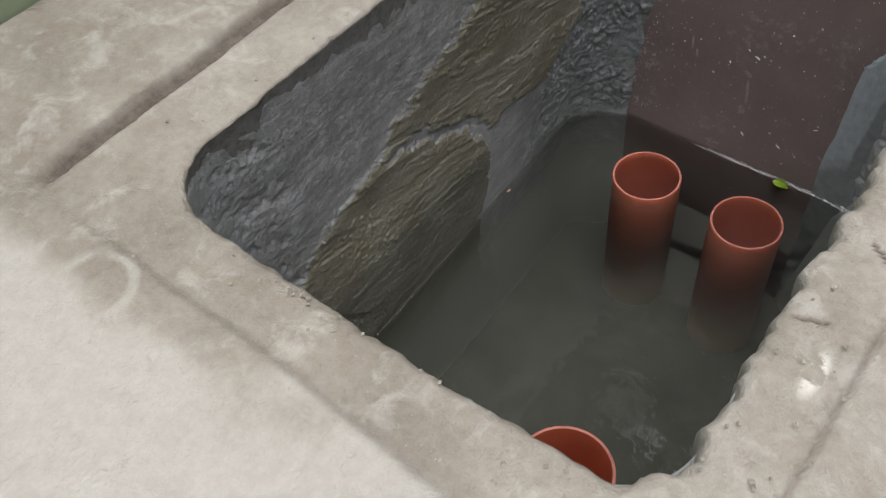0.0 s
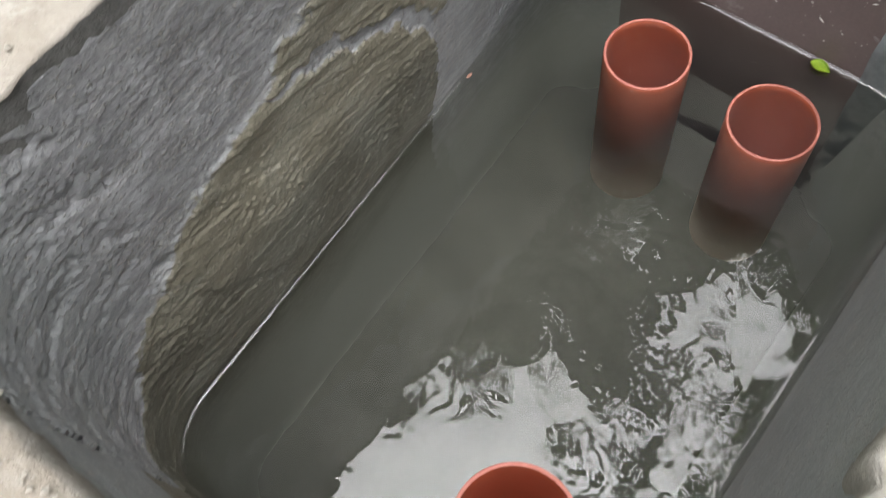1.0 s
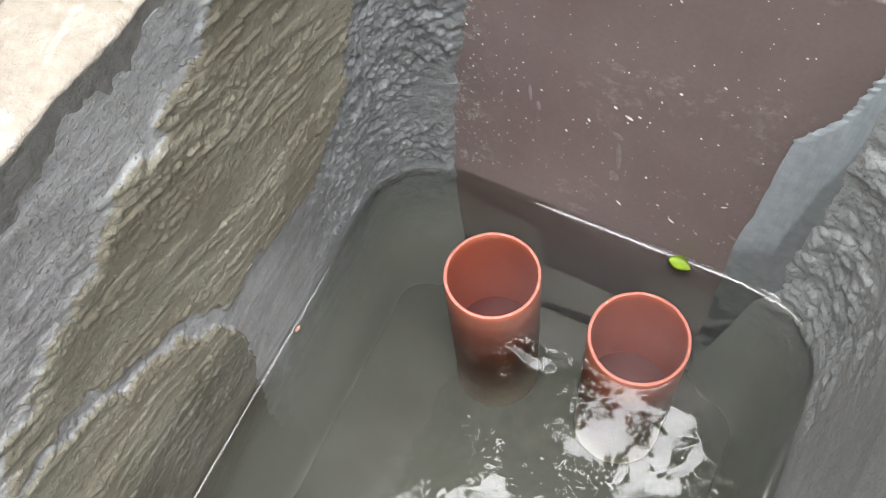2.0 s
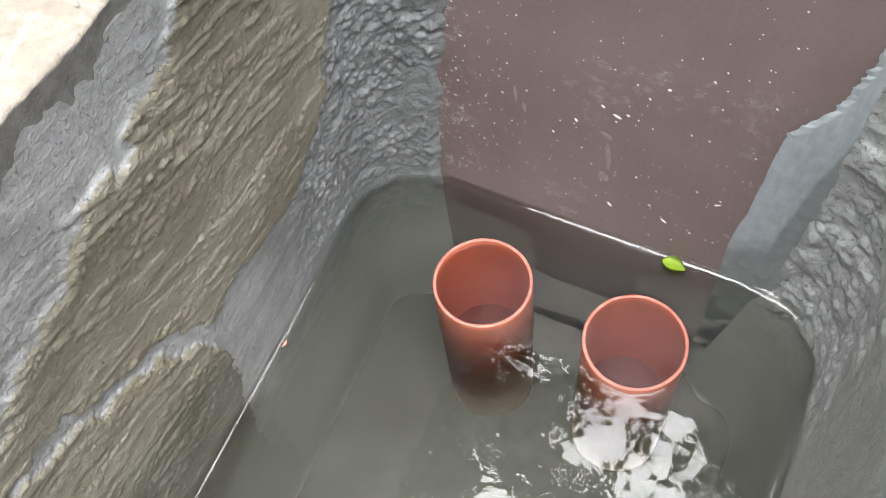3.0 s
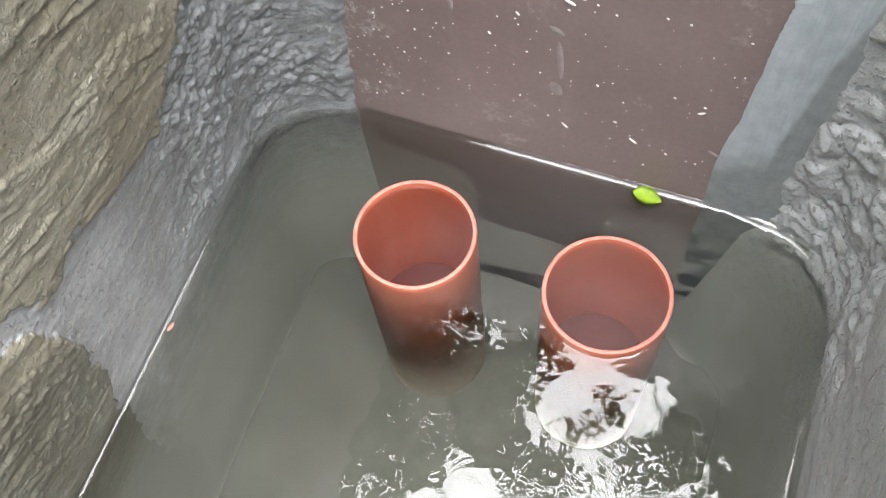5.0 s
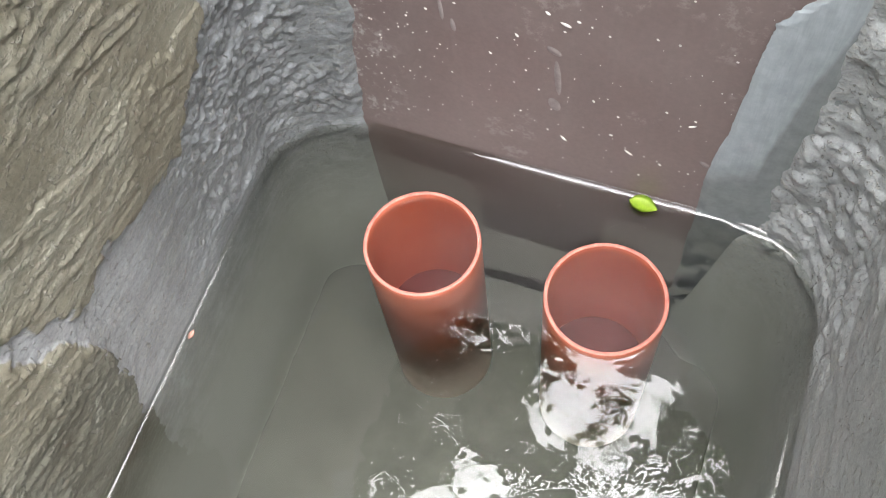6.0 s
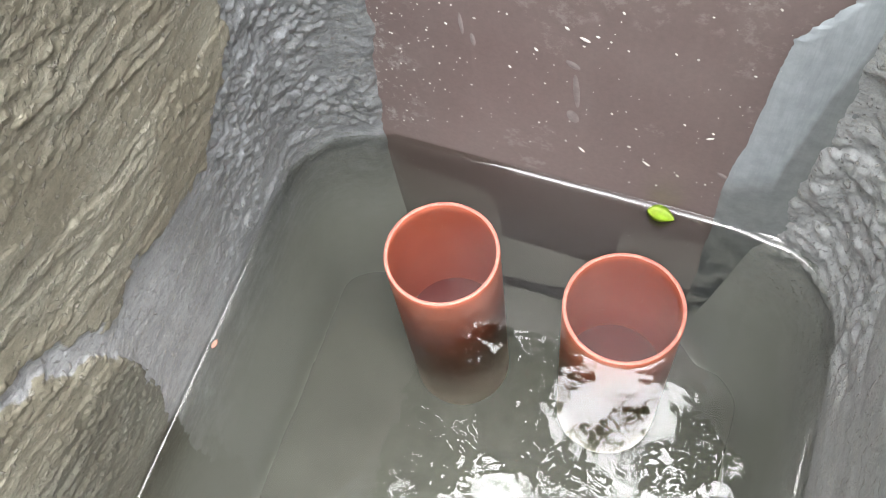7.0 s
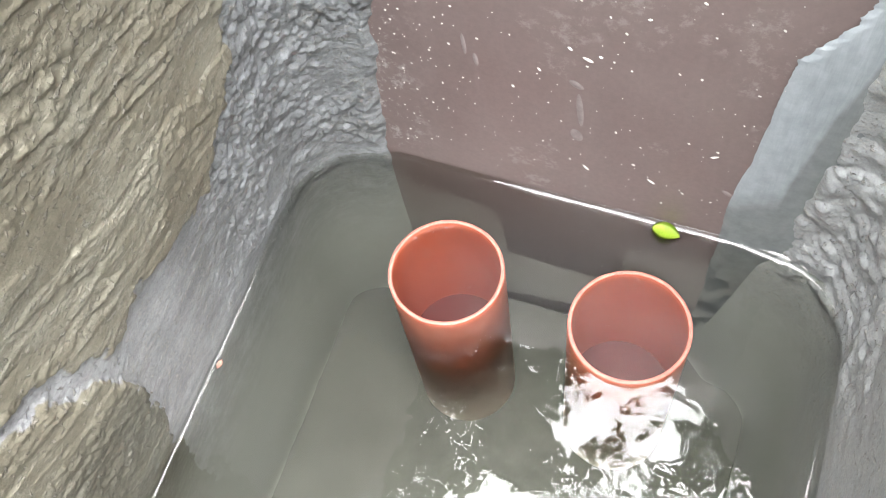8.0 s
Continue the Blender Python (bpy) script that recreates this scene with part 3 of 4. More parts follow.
    Z = Z + 0.008 * scr * on_top
    # fine groove east
    ex = 0.921 + 0.004 * (fbm(Y * 9, Y * 0, 3, 35) - 0.5)
    e = step(0.006, 0.001, np.abs(X - ex))
    Z = Z - 0.006 * e * on_top
    # screed shows pale, worn in long tongues
    pale = scr * step(0.40, 0.60, fbm(X * 3.2 + 2, Y * 3.2, 4, 36) + 0.25 * step(-0.02, -0.2, Y - sy))
    dirt = np.clip(g * 0.95 + e * 0.55 + 0.3 * step(0.010, 0.0, np.abs(Y - sy)) * step(0.0, 0.1, X) * step(0.8, 0.5, X), 0, 1)
    for ax, ay, bx, by in ((0.838, -1.004, 0.872, -0.994), (0.868, -0.86, 0.890, -0.875)):
        k = np.clip(((X - ax) * (bx - ax) + (Y - ay) * (by - ay)) / ((bx - ax) ** 2 + (by - ay) ** 2), 0, 1)
        gap = np.hypot(X - ax - k * (bx - ax), Y - ay - k * (by - ay) + 0.004 * (fbm(X * 60, Y * 60, 2, 43) - 0.5))
        crack = step(0.004, 0.0015, gap) * on_top
        dirt = np.maximum(dirt, crack)
        Z = Z - 0.003 * crack
    # the opening's inner lip is darker than the top, most on the west
    lip_tone = 1 - on_top
    ring = np.hypot(X - 0.165, Y + 1.437)
    pale = np.maximum(pale, 0.8 * step(0.010, 0.003, np.abs(ring - 0.052)) * step(0.35, 0.6, fbm(X * 14, Y * 14, 3, 40)))
    splash = step(0.06, 0.02, np.hypot((X - 0.887) * 4.5, (Y + 1.06) * 1.35))
    P = np.stack([X, Y, Z], -1)
    me = grid_mesh("ground", P, closed_u=True, attrs=dict(screed=pale, dirt=dirt, lip_tone=lip_tone * (0.35 + 0.6 * west), splash=splash))
    me.materials.append(SLAB_MAT)
    ob = new("ground", me)
    tagged(ob, "worn beige concrete slab with a rough pit opening", "ground", kind="structure")
    return ob


build_slab()


def box(bm, lo, hi, bevel=0.0):
    m = Matrix.LocRotScale([(a + b) / 2 for a, b in zip(lo, hi)], None, [b - a for a, b in zip(lo, hi)])
    r = bmesh.ops.create_cube(bm, size=1, matrix=m)
    if bevel:
        es = list({e for v in r["verts"] for e in v.link_edges})
        bmesh.ops.bevel(bm, geom=es, offset=bevel, segments=2, affect='EDGES')
    return r


# walls closing the yard; its grey ones are unseen, added to cut side light
for nm, lo, hi, material, label in (
        ("wall_west", (-0.60, -3.5, 0.6), (-0.39, 2.6, 2.35), GREEN_PAINT, "pale green painted yard wall"),
        ("wall_east", (2.60, -3.5, 0.6), (2.80, 2.6, 3.1), YARD_WALL, "unseen plain grey wall added to keep side light low"),
        ("wall_south", (-0.60, -3.70, 0.6), (2.80, -3.40, 3.0), YARD_WALL, "unseen plain grey wall added to keep side light low"),
        ("wall_north", (-0.60, 2.50, 0.6), (2.80, 2.70, 3.6), YARD_WALL, "unseen plain grey yard wall added to keep side light low"),
        ("pit_wall_north", (-0.02, 0.20, DEEP), (0.92, 0.30, SLAB - 0.02), YARD_WALL, "concrete back wall of the pit")):
    bm = bmesh.new()
    box(bm, lo, hi)
    tagged(part(nm, bm, material, smooth=False), label, "wall", kind="structure")


# earth beyond the yard walls
bm = bmesh.new()
xs, ys = (-400, -0.6, 2.8, 400), (-400, -3.7, 2.7, 400)
grid = [[bm.verts.new((x, y, SLAB - 0.12)) for y in ys] for x in xs]
for a in range(3):
    for b in range(3):
        if (a, b) != (1, 1):
            bm.faces.new((grid[a][b], grid[a + 1][b], grid[a + 1][b + 1], grid[a][b + 1]))
tagged(part("terrain", bm, EARTH, smooth=False), "bare brown earth beyond the yard walls", "ground", kind="structure")


# ---------------------------------------------------------------- baffle board across the far end
def build_board():
    xs = np.linspace(0.02, 0.76, 150)
    zs = np.linspace(DEEP, BOARD_TOP, 150)
    X, Z = np.meshgrid(xs, zs, indexing="ij")
    Y = BOARD_Y + 0.004 * (fbm(X * 3, Z * 3, 2, 41) - 0.5)
    scuff = np.clip(step(0.20, 0.11, X) * step(-0.02, 0.1, Z) + 0.3 * (fbm(X * 8, Z * 8, 3, 44) > 0.62), 0, 1)
    line = 0.018 + 0.006 * (fbm(X * 12, X * 0, 3, 42) - 0.5)
    wet = 0.8 * step(0.004, -0.004, Z - line + 0.008)
    me = grid_mesh("baffle_board", np.stack([X, Y, Z], -1), attrs=dict(scuff=scuff, wet=wet))
    me.materials.append(BOARD)
    ob = new("baffle_board", me)
    so = ob.modifiers.new("thickness", 'SOLIDIFY')
    so.thickness, so.offset = 0.018, -1.0
    tagged(ob, "brown faced board spattered with dried cement, set in plaster", "board")
    return ob


board = build_board()

# ---------------------------------------------------------------- water, silt and bed
PIPES = [(0.258, -0.162, 0.007), (0.525, -0.164, 0.007), (0.596, -1.056, 0.272)]


def build_water():
    ring, _ = resample(outline + [outline[0]], 0.008)
    ring = ring[:-1]
    cen = np.array([0.4, -0.62])
    lift = [(-0.004, 0.0068), (0.0, 0.0056), (0.0018, 0.0036), (0.0038, 0.0020), (0.0065, 0.0009), (0.0105, 0.0002), (0.015, 0.0)]
    d = np.roll(ring, -1, 0) - np.roll(ring, 1, 0)
    nrm = np.stack([d[:, 1], -d[:, 0]], -1)
    nrm /= np.linalg.norm(nrm, axis=1)[:, None]
    nrm *= np.sign(((cen - ring) * nrm).sum(1))[:, None]
    bm = bmesh.new()

    def loft(rows):
        rows = [[bm.verts.new(p) for p in row] for row in rows]
        n = len(rows[0])
        for a, b in zip(rows, rows[1:]):
            for i in range(n):
                bm.faces.new((a[i], a[(i + 1) % n], b[(i + 1) % n], b[i]))
        return [bm.edges.get((rows[-1][i], rows[-1][(i + 1) % n])) for i in range(n)]

    rough = [0.15 if (p[0] < 0.115 and p[1] > -0.14) or (p[0] > 0.765 and -0.24 < p[1] < -0.05) else 1.0 for p in ring]
    edges = loft([[(*(p + q * o), z * k) for p, q, k in zip(ring, nrm, rough)] for o, z in lift])
    ang = np.linspace(0, 2 * math.pi, 64, endpoint=False)
    for x, y, top in PIPES:
        prof = ((-0.0004, 1.0), (0.0014, 0.62), (0.0040, 0.28), (0.0080, 0.09), (0.0130, 0.0))
        cling = [0.0002 + 0.0046 * max(0.0, math.sin(a + 0.25 - x * 0.9)) ** 5 * (0.5 + float(vnoise(a * 3, x * 9, 5))) for a in ang]
        edges += loft([[(x + (PIPE_R + o) * math.cos(a), y + (PIPE_R + o) * math.sin(a), k * c) for a, c in zip(ang, cling)] for o, k in prof])
    bmesh.ops.triangle_fill(bm, edges=edges, use_beauty=True, normal=(0, 0, 1))
    bm.normal_update()
    for f in bm.faces:
        if f.normal.z < 0:
            f.normal_flip()
    ob = part("water", bm, WATER)
    for poly in ob.data.polygons:
        if max(ob.data.vertices[k].co.z for k in poly.vertices) < 1e-5:
            poly.use_smooth = False
    tagged(ob, "murky grey-green standing water reflecting sky and leaves", "water", kind="structure")
    return ob


pond = build_water()


def build_silt(depth, seed, material, amp):
    xs, ys = np.linspace(-0.03, 0.83, 130), np.linspace(-1.32, 0.06, 200)
    X, Y = np.meshgrid(xs, ys, indexing="ij")
    Z = -depth + amp * 2 * (fbm(X * 5, Y * 5, 3, seed) - 0.5) + 0.010 * (fbm(X * 38, Y * 38, 2, seed + 3) - 0.5)
    Z = np.minimum(Z, -0.006)
    me = grid_mesh("silt", np.stack([X, Y, Z], -1))
    bm = bmesh.new()
    bm.from_mesh(me)
    inside = [f for f in bm.faces if any(math.hypot(f.calc_center_median().x - x, f.calc_center_median().y - y) < PIPE_R - 0.004 for x, y, _ in PIPES)]
    bmesh.ops.delete(bm, geom=inside, context='FACES')
    bm.to_mesh(me)
    bm.free()
    me.materials.append(material)
    return me


tagged(new("silt_bed", build_silt(0.42, 70, BED, 0.012)), "soft silt bed in the grey-green haze colour of the water", "silt", kind="stuff")


# ---------------------------------------------------------------- pipes
def build_pipe(x, y, top, label, tilt=(0, 0)):
    root = new("sewer_pipe")
    root.matrix_world = pose(x, y, top, tilt[0], tilt[1], 0)
    n = 72
    r0, r1 = PIPE_R, PIPE_R - PIPE_WALL
    low = DEEP - top + 0.01
    bm = bmesh.new()
    prof = [(r1 + 0.001, low), (r0, low), (r0, -0.05), (r0, -0.004), (r0 - 0.0006, -0.0012)]
    rings = [[bm.verts.new((r * math.cos(2 * math.pi * i / n), r * math.sin(2 * math.pi * i / n), z)) for i in range(n)] for r, z in prof]
    for a, b in zip(rings, rings[1:]):
        for i in range(n):
            bm.faces.new((a[i], a[(i + 1) % n], b[(i + 1) % n], b[i]))
    bmesh.ops.recalc_face_normals(bm, faces=bm.faces)
    part("barrel", bm, PVC, root)
    bm = bmesh.new()
    rings = [[bm.verts.new((r * math.cos(2 * math.pi * i / n), r * math.sin(2 * math.pi * i / n), z)) for i in range(n)] for r, z in ((r1 + 0.0006, -0.0012), (r1 + 0.0001, -0.004), (r1, -0.05), (r1, low))]
    for a, b in zip(rings, rings[1:]):
        for i in range(n):
            bm.faces.new((a[i], b[i], b[(i + 1) % n], a[(i + 1) % n]))
    part("bore", bm, PVC_BORE, root, "wet inner wall of the pipe")
    bm = bmesh.new()
    rng = random.Random(int(x * 1000))
    wob = [rng.uniform(-0.0004, 0.0007) for _ in range(n)]
    prof = [(r1 + 0.0005, -0.0014), (r1 + 0.0002, -0.0003), (r1 + 0.001, 0.0006), (r0 - 0.001, 0.0006), (r0 - 0.0002, -0.0003), (r0 - 0.0005, -0.0014)]
    rings = [[bm.verts.new(((r) * math.cos(2 * math.pi * i / n), r * math.sin(2 * math.pi * i / n), z + wob[i] * (0 < k < 5))) for i in range(n)] for k, (r, z) in enumerate(prof)]
    for a, b in zip(rings, rings[1:]):
        for i in range(n):
            bm.faces.new((a[i], b[i], b[(i + 1) % n], a[(i + 1) % n]))
    bmesh.ops.recalc_face_normals(bm, faces=bm.faces)
    part("sawn_rim", bm, PVC_EDGE, root, "pale sawn pipe edge with burrs")
    tagged(root, label, "pipe", "upright pipes in the pit")
    return root


def ring_mesh(name, x, y, prof, n=72):
    a = np.linspace(0, 2 * math.pi, n, endpoint=False)
    P = np.array([[(x + r * math.cos(t), y + r * math.sin(t), z) for r, z in reversed(prof)] for t in a])
    return grid_mesh(name, P, closed_u=True)


for px, py, top in PIPES:
    inner = PIPE_R - PIPE_WALL
    low = top > 0.1
    if not low:
        me = ring_mesh("pipe_water", px, py, [(0.0005, -0.001), (inner * 0.5, -0.001), (inner - 0.004, -0.001), (inner + 0.0005, -0.0009)])
        me.materials.append(WATER)
        well = new("pipe_water", me)
        well.parent = pond
        tagged(well, "still water inside a pipe")
    # added disc: the bore's dark depth and reflection are put into its colour
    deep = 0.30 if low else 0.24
    me = ring_mesh("pipe_depth", px, py, [(0.001, -deep), (0.04, -deep + 0.002), (inner + 0.001, -deep + 0.004)])
    me.materials.append(PIPE_DARK)
    tagged(new("pipe_depth_disc", me), "added dark reddish disc with the pipe's shaded depth in its colour", "silt", kind="stuff")

for (px, py, top), text in zip(PIPES, ("standing flush with the water", "standing flush with the water", "standing well clear of the water")):
    build_pipe(px, py, top, "orange plastic sewer pipe " + text)


# ---------------------------------------------------------------- spatter, slurry and small things
def blob(bm, x, y, z, rx, rz, ry=0.0012, turn=0.0, n=8):
    """A flattened drop sitting on the board."""
    c, sn = math.cos(turn), math.sin(turn)
    mid = bm.verts.new((x, y - ry, z))
    rings = []
    for k, lift in ((0.6, 0.75), (1.0, 0.0)):
        rings.append([bm.verts.new((x + k * (rx * math.cos(a) * c - rz * math.sin(a) * sn), y - ry * lift, z + k * (rx * math.cos(a) * sn + rz * math.sin(a) * c))) for a in [2 * math.pi * i / n for i in range(n)]])
    for i in range(n):
        j = (i + 1) % n
        bm.faces.new((mid, rings[0][i], rings[0][j]))
        bm.faces.new((rings[0][i], rings[1][i], rings[1][j], rings[0][j]))


def build_spatter():
    rng = random.Random(12)
    bm = bmesh.new()
    face = BOARD_Y - 0.0022
    for _ in range(330):
        x = rng.uniform(0.12, 0.64) if rng.random() < 0.72 else 0.12 + abs(rng.gauss(0, 0.06))
        z = rng.uniform(0.04, 0.62)
        size = 0.0006 + 0.0014 * rng.random() ** 2.6
        blob(bm, x, face, z, size * rng.uniform(0.9, 1.7), size, 0.0009, rng.uniform(-1.4, -0.2), 6)
    for x, z, rx, rz, turn in ((0.405, 0.322, 0.0075, 0.0028, -0.4), (0.383, 0.335, 0.004, 0.002, -0.7), (0.42, 0.332, 0.003, 0.0016, -0.3),
                               (0.50, 0.10, 0.0075, 0.0016, -0.6), (0.41, 0.095, 0.007, 0.0016, -0.8), (0.345, 0.285, 0.004, 0.0016, -0.9),
                               (0.572, 0.19, 0.006, 0.0016, 0.5), (0.31, 0.24, 0.003, 0.0014, -0.8), (0.47, 0.41, 0.003, 0.002, 0.2)):
        blob(bm, x, face, z, rx, rz, 0.0016, turn, 10)
    tagged(part("cement_spatter", bm, SPECK, board, "pale specks of dried cement"), kind="stuff")
    # thin washed smears below the larger splashes
    for x, z, rx, rz, turn in ((0.392, 0.270, 0.011, 0.0055, -0.6), (0.395, 0.165, 0.008, 0.013, 0.35), (0.262, 0.275, 0.0035, 0.012, 0.1), (0.60, 0.115, 0.009, 0.004, -0.6), (0.398, 0.22, 0.0045, 0.034, 0.08), (0.248, 0.30, 0.003, 0.02, 0.05)):
        bm = bmesh.new()
        blob(bm, x, face + 0.0006, z, rx, rz, 0.0009, turn, 14)
        part("washed_smear", bm, WASH, board, "thin washed-out cement smear")


build_spatter()


def build_slurry():
    """Blue-grey slurry brushed over the board's edge, with bristle-torn ends."""
    zs = np.linspace(-0.44, 0.64, 330)
    lean = np.interp(zs, [-0.45, 0.0, 0.1, 0.30, 0.40, 0.46, 0.64], [0.606, 0.606, 0.607, 0.622, 0.628, 0.668, 0.70])
    torn = 0.010 * (fbm(zs * 14, zs * 0, 3, 81) - 0.5) + 0.012 * step(0.30, 0.42, zs) * (fbm(zs * 130, zs * 0, 2, 82) - 0.5) + 0.0022 * (fbm(zs * 160, zs * 0, 2, 85) - 0.5)
    lo = lean + torn
    ks = np.linspace(0, 1, 26)
    X = lo[:, None] * (1 - ks) + (0.715 + 0.05 * step(0.2, 0.5, zs))[:, None] * ks
    Z = np.broadcast_to(zs[:, None], X.shape)
    Z = Z + 0.05 * ks * step(0.25, 0.4, zs)[:, None]
    Y = BOARD_Y - 0.0015 - 0.0035 * step(0, 0.12, ks) - 0.003 * (fbm(X * 30, Z * 12, 3, 83) - 0.3)
    wet = step(0.03, -0.03, Z - 0.11 - 0.45 * (X - 0.62) + 0.03 * (fbm(X * 20, Z * 20, 3, 84) - 0.5))
    wet = np.maximum(wet, step(0.55, 0.62, ks[None, :] + 0.25 * (0.3 - Z) + 0.1 * (fbm(X * 15, Z * 15, 3, 86) - 0.5)))
    me = grid_mesh("slurry", np.stack([X, Y, Z], -1), attrs=dict(wet=wet))
    me.materials.append(SMEAR)
    ob = new("slurry_coat", me)
    ob.parent = board
    tagged(ob, "blue-grey brushed cement slurry")


build_slurry()


def build_leaf(x, y, z, length, width, turn, material, name, label):
    bm = bmesh.new()
    n = 12
    rows = []
    for i in range(n + 1):
        k = i / n
        w = width * math.sin(math.pi * k ** 0.85) ** 0.8 if 0 < k < 1 else 0.0004
        px = (k - 0.5) * length
        rows.append([bm.verts.new((px, w * f, 0.004 * abs(f) ** 1.5 * (w / width) + 0.003 * (k - 0.5) ** 2)) for f in (-1, -0.5, 0, 0.5, 1)])
    for a, b in zip(rows, rows[1:]):
        for j in range(4):
            bm.faces.new((a[j], b[j], b[j + 1], a[j + 1]))
    bmesh.ops.solidify(bm, geom=bm.faces[:], thickness=0.0006)
    ob = part(name, bm, material)
    ob.matrix_world = pose(x, y, z, 0, 0, turn)
    return tagged(ob, label, "leaf")


build_leaf(0.535, -0.007, 0.003, 0.042, 0.014, -6, LIME, "floating_leaf", "bright lime green leaf floating against the board")


def build_stone(name, x, y, z, size, material, label, seed, category="stone"):
    rng = random.Random(seed)
    bm = bmesh.new()
    bmesh.ops.create_icosphere(bm, subdivisions=2, radius=1)
    for v in bm.verts:
        k = 1 + 0.25 * (noise.noise(v.co * 1.7 + Vector((seed, 0, 0))))
        v.co = Vector((v.co.x * size[0] * k, v.co.y * size[1] * k, v.co.z * size[2] * k))
    ob = part(name, bm, material)
    ob.matrix_world = pose(x, y, z, 0, 0, rng.uniform(0, 360))
    return tagged(ob, label, category)


def build_crumbs():
    """Loose grit lying along the broken edge of the opening."""
    rng = random.Random(33)
    verts, faces = [], []
    for _ in range(230):
        side = rng.random()
        o = 0.008 + 0.09 * rng.random() ** 2
        if side < 0.45:
            x, y = rng.uniform(0.15, 0.78), NEAR_Y - o
        elif side < 0.8:
            x, y = HOLE_TOP["x1"] + o, rng.uniform(-1.25, -0.3)
        else:
            x, y = HOLE_TOP["x0"] - o, rng.uniform(-1.25, -0.3)
        r = 0.0012 + 0.0030 * rng.random() ** 3
        b = len(verts)
        base = SLAB + 0.004
        for dx, dy, dz in ((1, 0, 0), (0, 1, 0), (-1, 0, 0), (0, -1, 0), (0, 0, 1), (0, 0, -1.6)):
            verts.append((x + r * dx * rng.uniform(0.7, 1.3), y + r * dy * rng.uniform(0.7, 1.3), base + r * dz * rng.uniform(0.5, 0.9)))
        for a, c in ((0, 1), (1, 2), (2, 3), (3, 0)):
            faces.append((b + a, b + c, b + 4))
            faces.append((b + c, b + a, b + 5))
    me = bpy.data.meshes.new("loose_grit")
    me.from_pydata(verts, [], faces)
    me.materials.append(GRIT)
    tagged(new("loose_grit", me), "loose cement grit along the broken slab edge", "grit", kind="stuff")


build_crumbs()
build_stone("pebble", 0.062, -1.035, 0.835, (0.013, 0.008, 0.006), PEBBLE, "pale pebble caught under the slab edge", 3)
build_stone("brick_chip", 0.004, -0.392, 0.002, (0.007, 0.004, 0.002), CHIP, "pinkish chip floating by the plaster", 4)
build_stone("plaster_crumb", 0.255, -1.281, 0.80, (0.009, 0.004, 0.004), PEBBLE, "white plaster crumb stuck on the pit edge", 5)


# ---------------------------------------------------------------- pale sheet under the tree, mirrored in the water
# sheet added where the water mirrors a pale patch of unknown source
def build_pale_sheet():
    u, v = np.meshgrid(np.linspace(0, 1, 40), np.linspace(0, 1, 40), indexing="ij")
    a, r = u * 2 * math.pi, np.sqrt(v)
    swell = 0.75 + 0.5 * fbm(np.cos(a) * 1.6 + 4, np.sin(a) * 1.6 + 4, 3, 101)
    X, Y = 0.17 * r * swell * np.cos(a), 0.21 * r * swell * np.sin(a)
    Z = 0.10 * (1 - v) - 0.05 * v + 0.06 * (fbm(X * 14, Y * 14, 3, 103) - 0.5)
    me = grid_mesh("pale_sheet", np.stack([X, Y, Z], -1))
    me.materials.append(FOIL)
    ob = new("pale_sheet", me)
    ob.matrix_world = pose(-0.39, 1.5, 4.08, 0, 0, 20)
    tagged(ob, "crumpled clear sheet added under the tree for a mirrored pale patch", "bag")


build_pale_sheet()


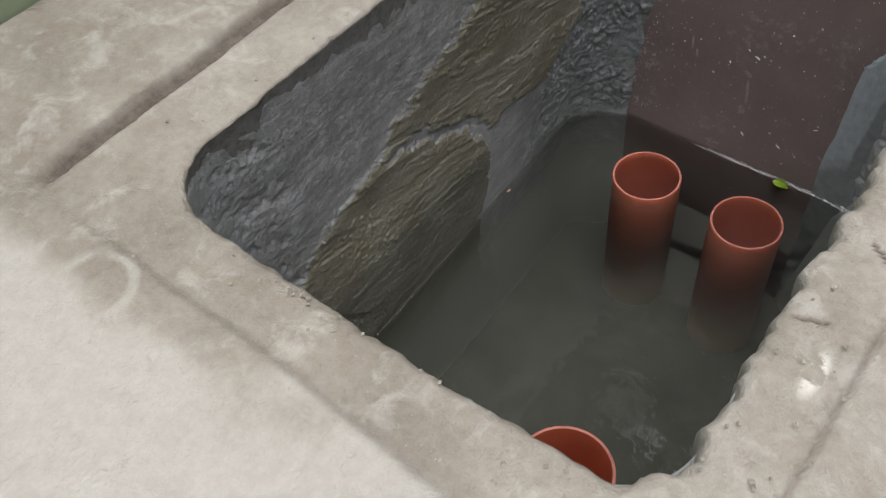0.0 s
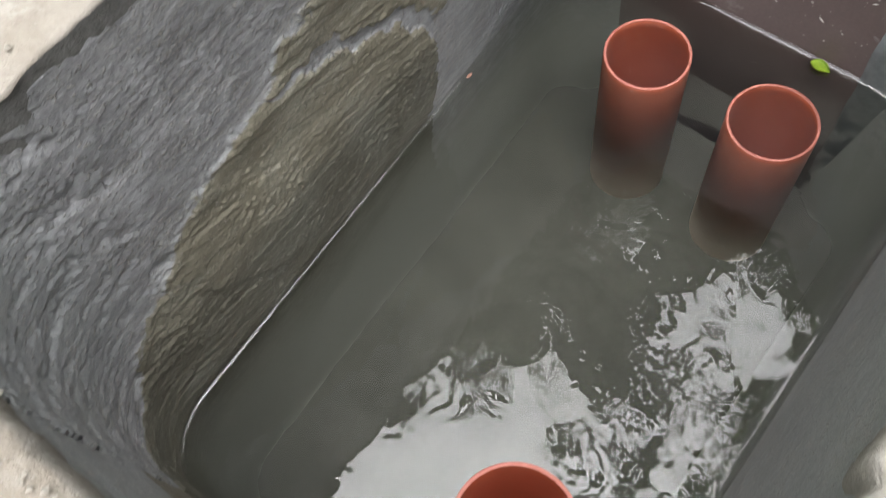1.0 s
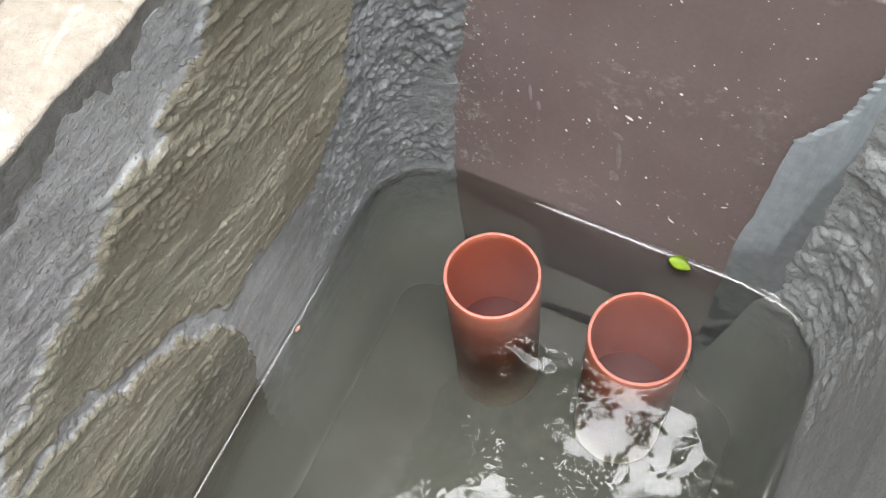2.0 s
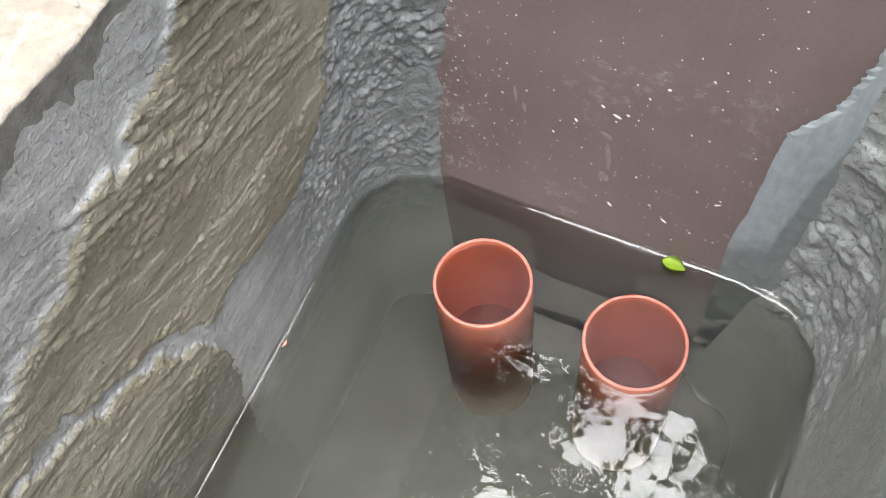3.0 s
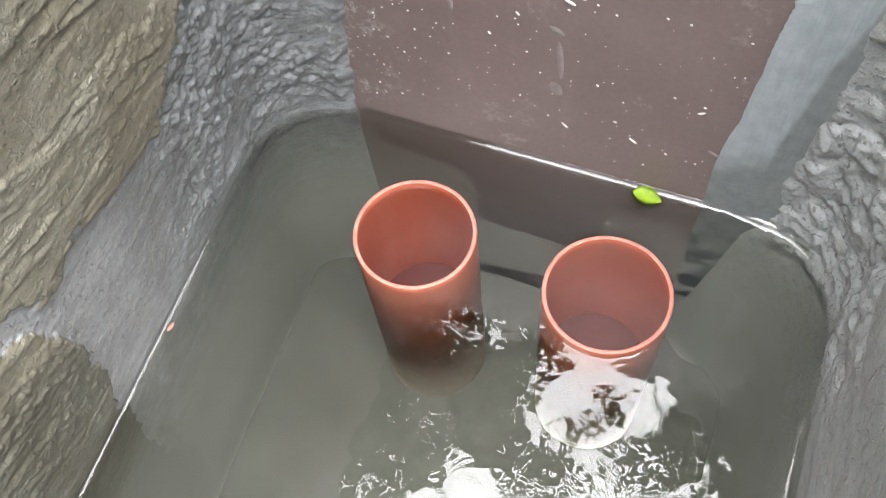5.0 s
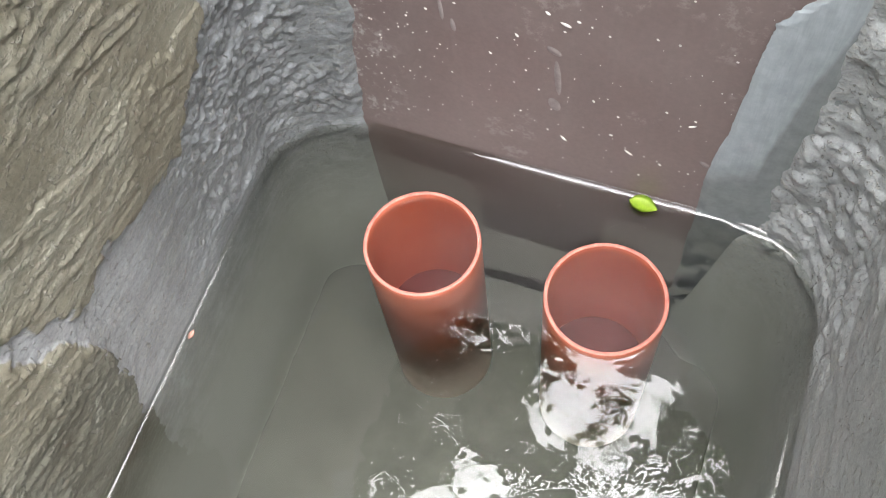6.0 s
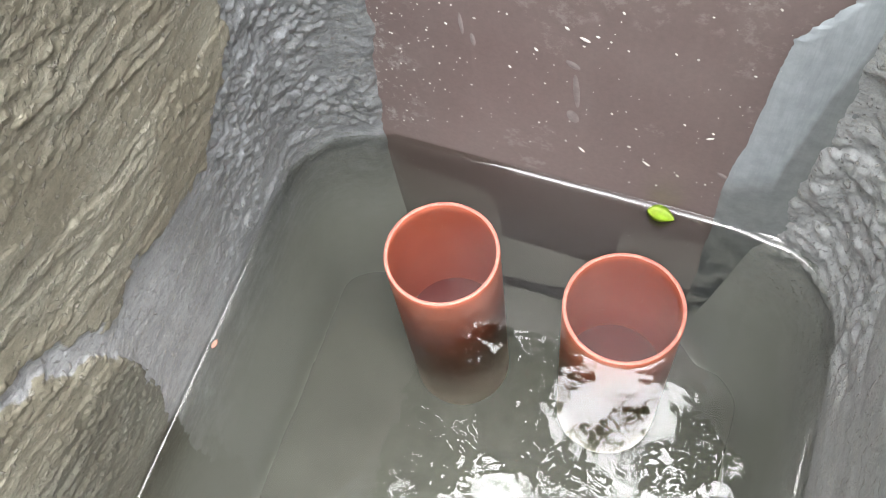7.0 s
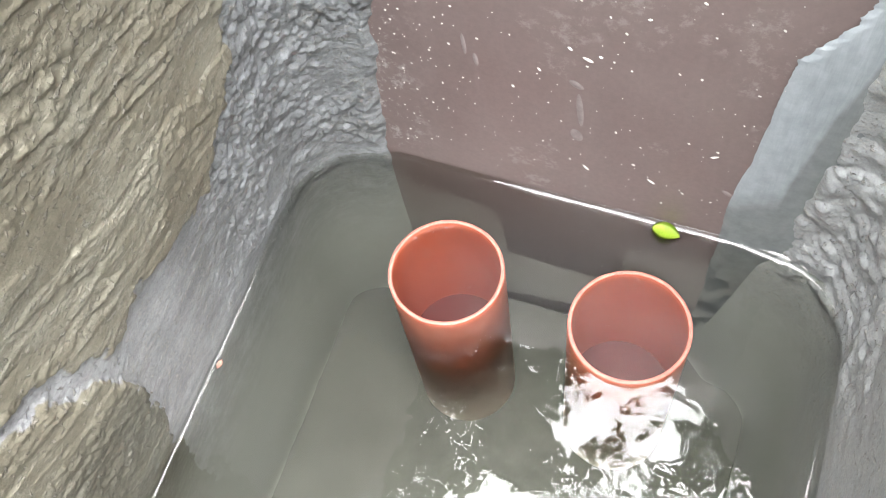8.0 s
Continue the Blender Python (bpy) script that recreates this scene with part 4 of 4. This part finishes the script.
# ---------------------------------------------------------------- tree that shades the yard
def build_tree():
    rng = random.Random(5)
    root = new("tree")
    root.matrix_world = pose(-1.5, 1.6, 0.0)
    off = Vector((1.5, -1.6, 0))

    def limb(bm, pts, r0, r1):
        n = 8
        rings = []
        for i, p in enumerate(pts):
            k = i / (len(pts) - 1)
            way = (Vector(pts[min(i + 1, len(pts) - 1)]) - Vector(pts[max(i - 1, 0)])).normalized()
            q = way.to_track_quat("Z", "Y")
            r = r0 + (r1 - r0) * k
            rings.append([bm.verts.new(Vector(p) + q @ Vector((r * math.cos(2 * math.pi * j / n), r * math.sin(2 * math.pi * j / n), 0))) for j in range(n)])
        for a, b in zip(rings, rings[1:]):
            for j in range(n):
                bm.faces.new((a[j], a[(j + 1) % n], b[(j + 1) % n], b[j]))

    def curve(a, b, sag, n=10):
        a, b = Vector(a), Vector(b)
        side = Vector((rng.uniform(-1, 1), rng.uniform(-1, 1), 0.4)) * sag
        return [a.lerp(b, k / n) + side * math.sin(math.pi * k / n) + Vector((rng.uniform(-1, 1), rng.uniform(-1, 1), rng.uniform(-1, 1))) * 0.02 for k in range(n + 1)]

    bm = bmesh.new()
    limb(bm, curve((0, 0, -0.2), (0.1, -0.1, 2.6), 0.06), 0.16, 0.11)
    part("trunk", bm, BARK, root)
    bm = bmesh.new()
    fork = Vector((0.1, -0.1, 2.6))
    ends = [(0.3, -0.3, 4.8), (0.9, -1.6, 4.6), (0.6, -2.6, 4.5), (0.2, -3.6, 4.4), (1.5, -0.7, 4.4), (2.0, 0.1, 4.6), (-0.6, -1.6, 4.8), (1.0, 0.6, 4.9), (2.9, 0.5, 4.6), (-0.5, 0.8, 4.6), (-0.4, -3.0, 4.6)]
    for e in ends:
        c = curve(fork, e, 0.18)
        limb(bm, c, 0.055, 0.012)
        for _ in range(5):
            a = Vector(rng.choice(c[4:]))
            b = a + Vector((rng.uniform(-0.6, 0.6), rng.uniform(-0.6, 0.6), rng.uniform(-0.2, 0.35)))
            t = curve(a, b, 0.08, 6)
            limb(bm, t, 0.010, 0.003)
    part("limbs", bm, BARK, root)

    def whorls(x, y):
        """Whorls of leaves to the square metre: a wide gap over the pit, a second one to the north, loose twigs between."""
        x, y = x + 0.10 * math.sin(y * 7.0) + 0.05 * math.sin(y * 17.0), y + 0.10 * math.sin(x * 8.0 + 1.0) + 0.05 * math.sin(x * 19.0)
        if -1.05 < x < 0.1 and y < 0.32 + 0.45 * (x + 0.88):
            edge = -0.25 + 0.42 * (x + 1.05)
            return 0 if y < edge else 12 if y < edge + 0.35 else 42
        if 0.1 <= x < 1.3 and y < 1.0:
            return 5 if y < -0.35 else 44
        if 0.05 < x < 0.90 and 1.0 <= y < 1.90:
            return 3
        if 0.90 <= x < 1.20 and 1.0 <= y < 1.6:
            return 50
        if math.hypot(x + 0.39, y - 1.5) < 0.26:
            return 22
        return 180 if y > -0.6 and x < 1.5 else 14

    verts, faces = [], []
    x0, x1, y0, y1 = -2.6, 2.1, -2.4, 3.0
    for _ in range(int(180 * (x1 - x0) * (y1 - y0))):
        x, y = rng.uniform(x0, x1), rng.uniform(y0, y1)
        thick = whorls(x, y)
        if rng.random() * 180 > thick:
            continue
        base = Vector((x, y, rng.uniform(4.2, 4.9))) + off
        axis = Vector((rng.uniform(-0.5, 0.5), rng.uniform(-0.5, 0.5), rng.uniform(-1, 0.3))).normalized()
        turn0 = rng.uniform(0, 6.28)
        q = axis.to_track_quat("Z", "Y")
        for k in range(rng.randint(6, 10)):
            a = turn0 + 2.4 * k
            way = (q @ Vector((math.cos(a), math.sin(a), rng.uniform(-0.1, 0.7)))).normalized()
            p = base + axis * rng.uniform(-0.05, 0.04)
            ln, wd = rng.uniform(0.12, 0.22), rng.uniform(0.014, 0.024) * (1.6 if thick > 100 else 1.0)
            side = way.cross(axis + Vector((rng.uniform(-0.5, 0.5), rng.uniform(-0.5, 0.5), 0.2))).normalized()
            up = side.cross(way)
            b = len(verts)
            verts.append(p)
            for f, g, droop in ((0.22, 0.75, 0.004), (0.5, 1.0, 0.0), (0.8, 0.6, -0.012)):
                c = p + way * ln * f + up * droop
                verts += [c + side * wd * g, c - side * wd * g]
            verts.append(p + way * ln - up * 0.03)
            faces += [(b, b + 1, b + 2), (b + 1, b + 3, b + 4, b + 2), (b + 3, b + 5, b + 6, b + 4), (b + 5, b + 7, b + 6)]
    me = bpy.data.meshes.new("crown")
    me.from_pydata([tuple(v) for v in verts], [], faces)
    me.materials.append(LEAF)
    crown = new("crown", me)
    crown.parent = root
    tagged(root, "leafy tree with long dark green leaves hanging over the yard", "tree")


build_tree()
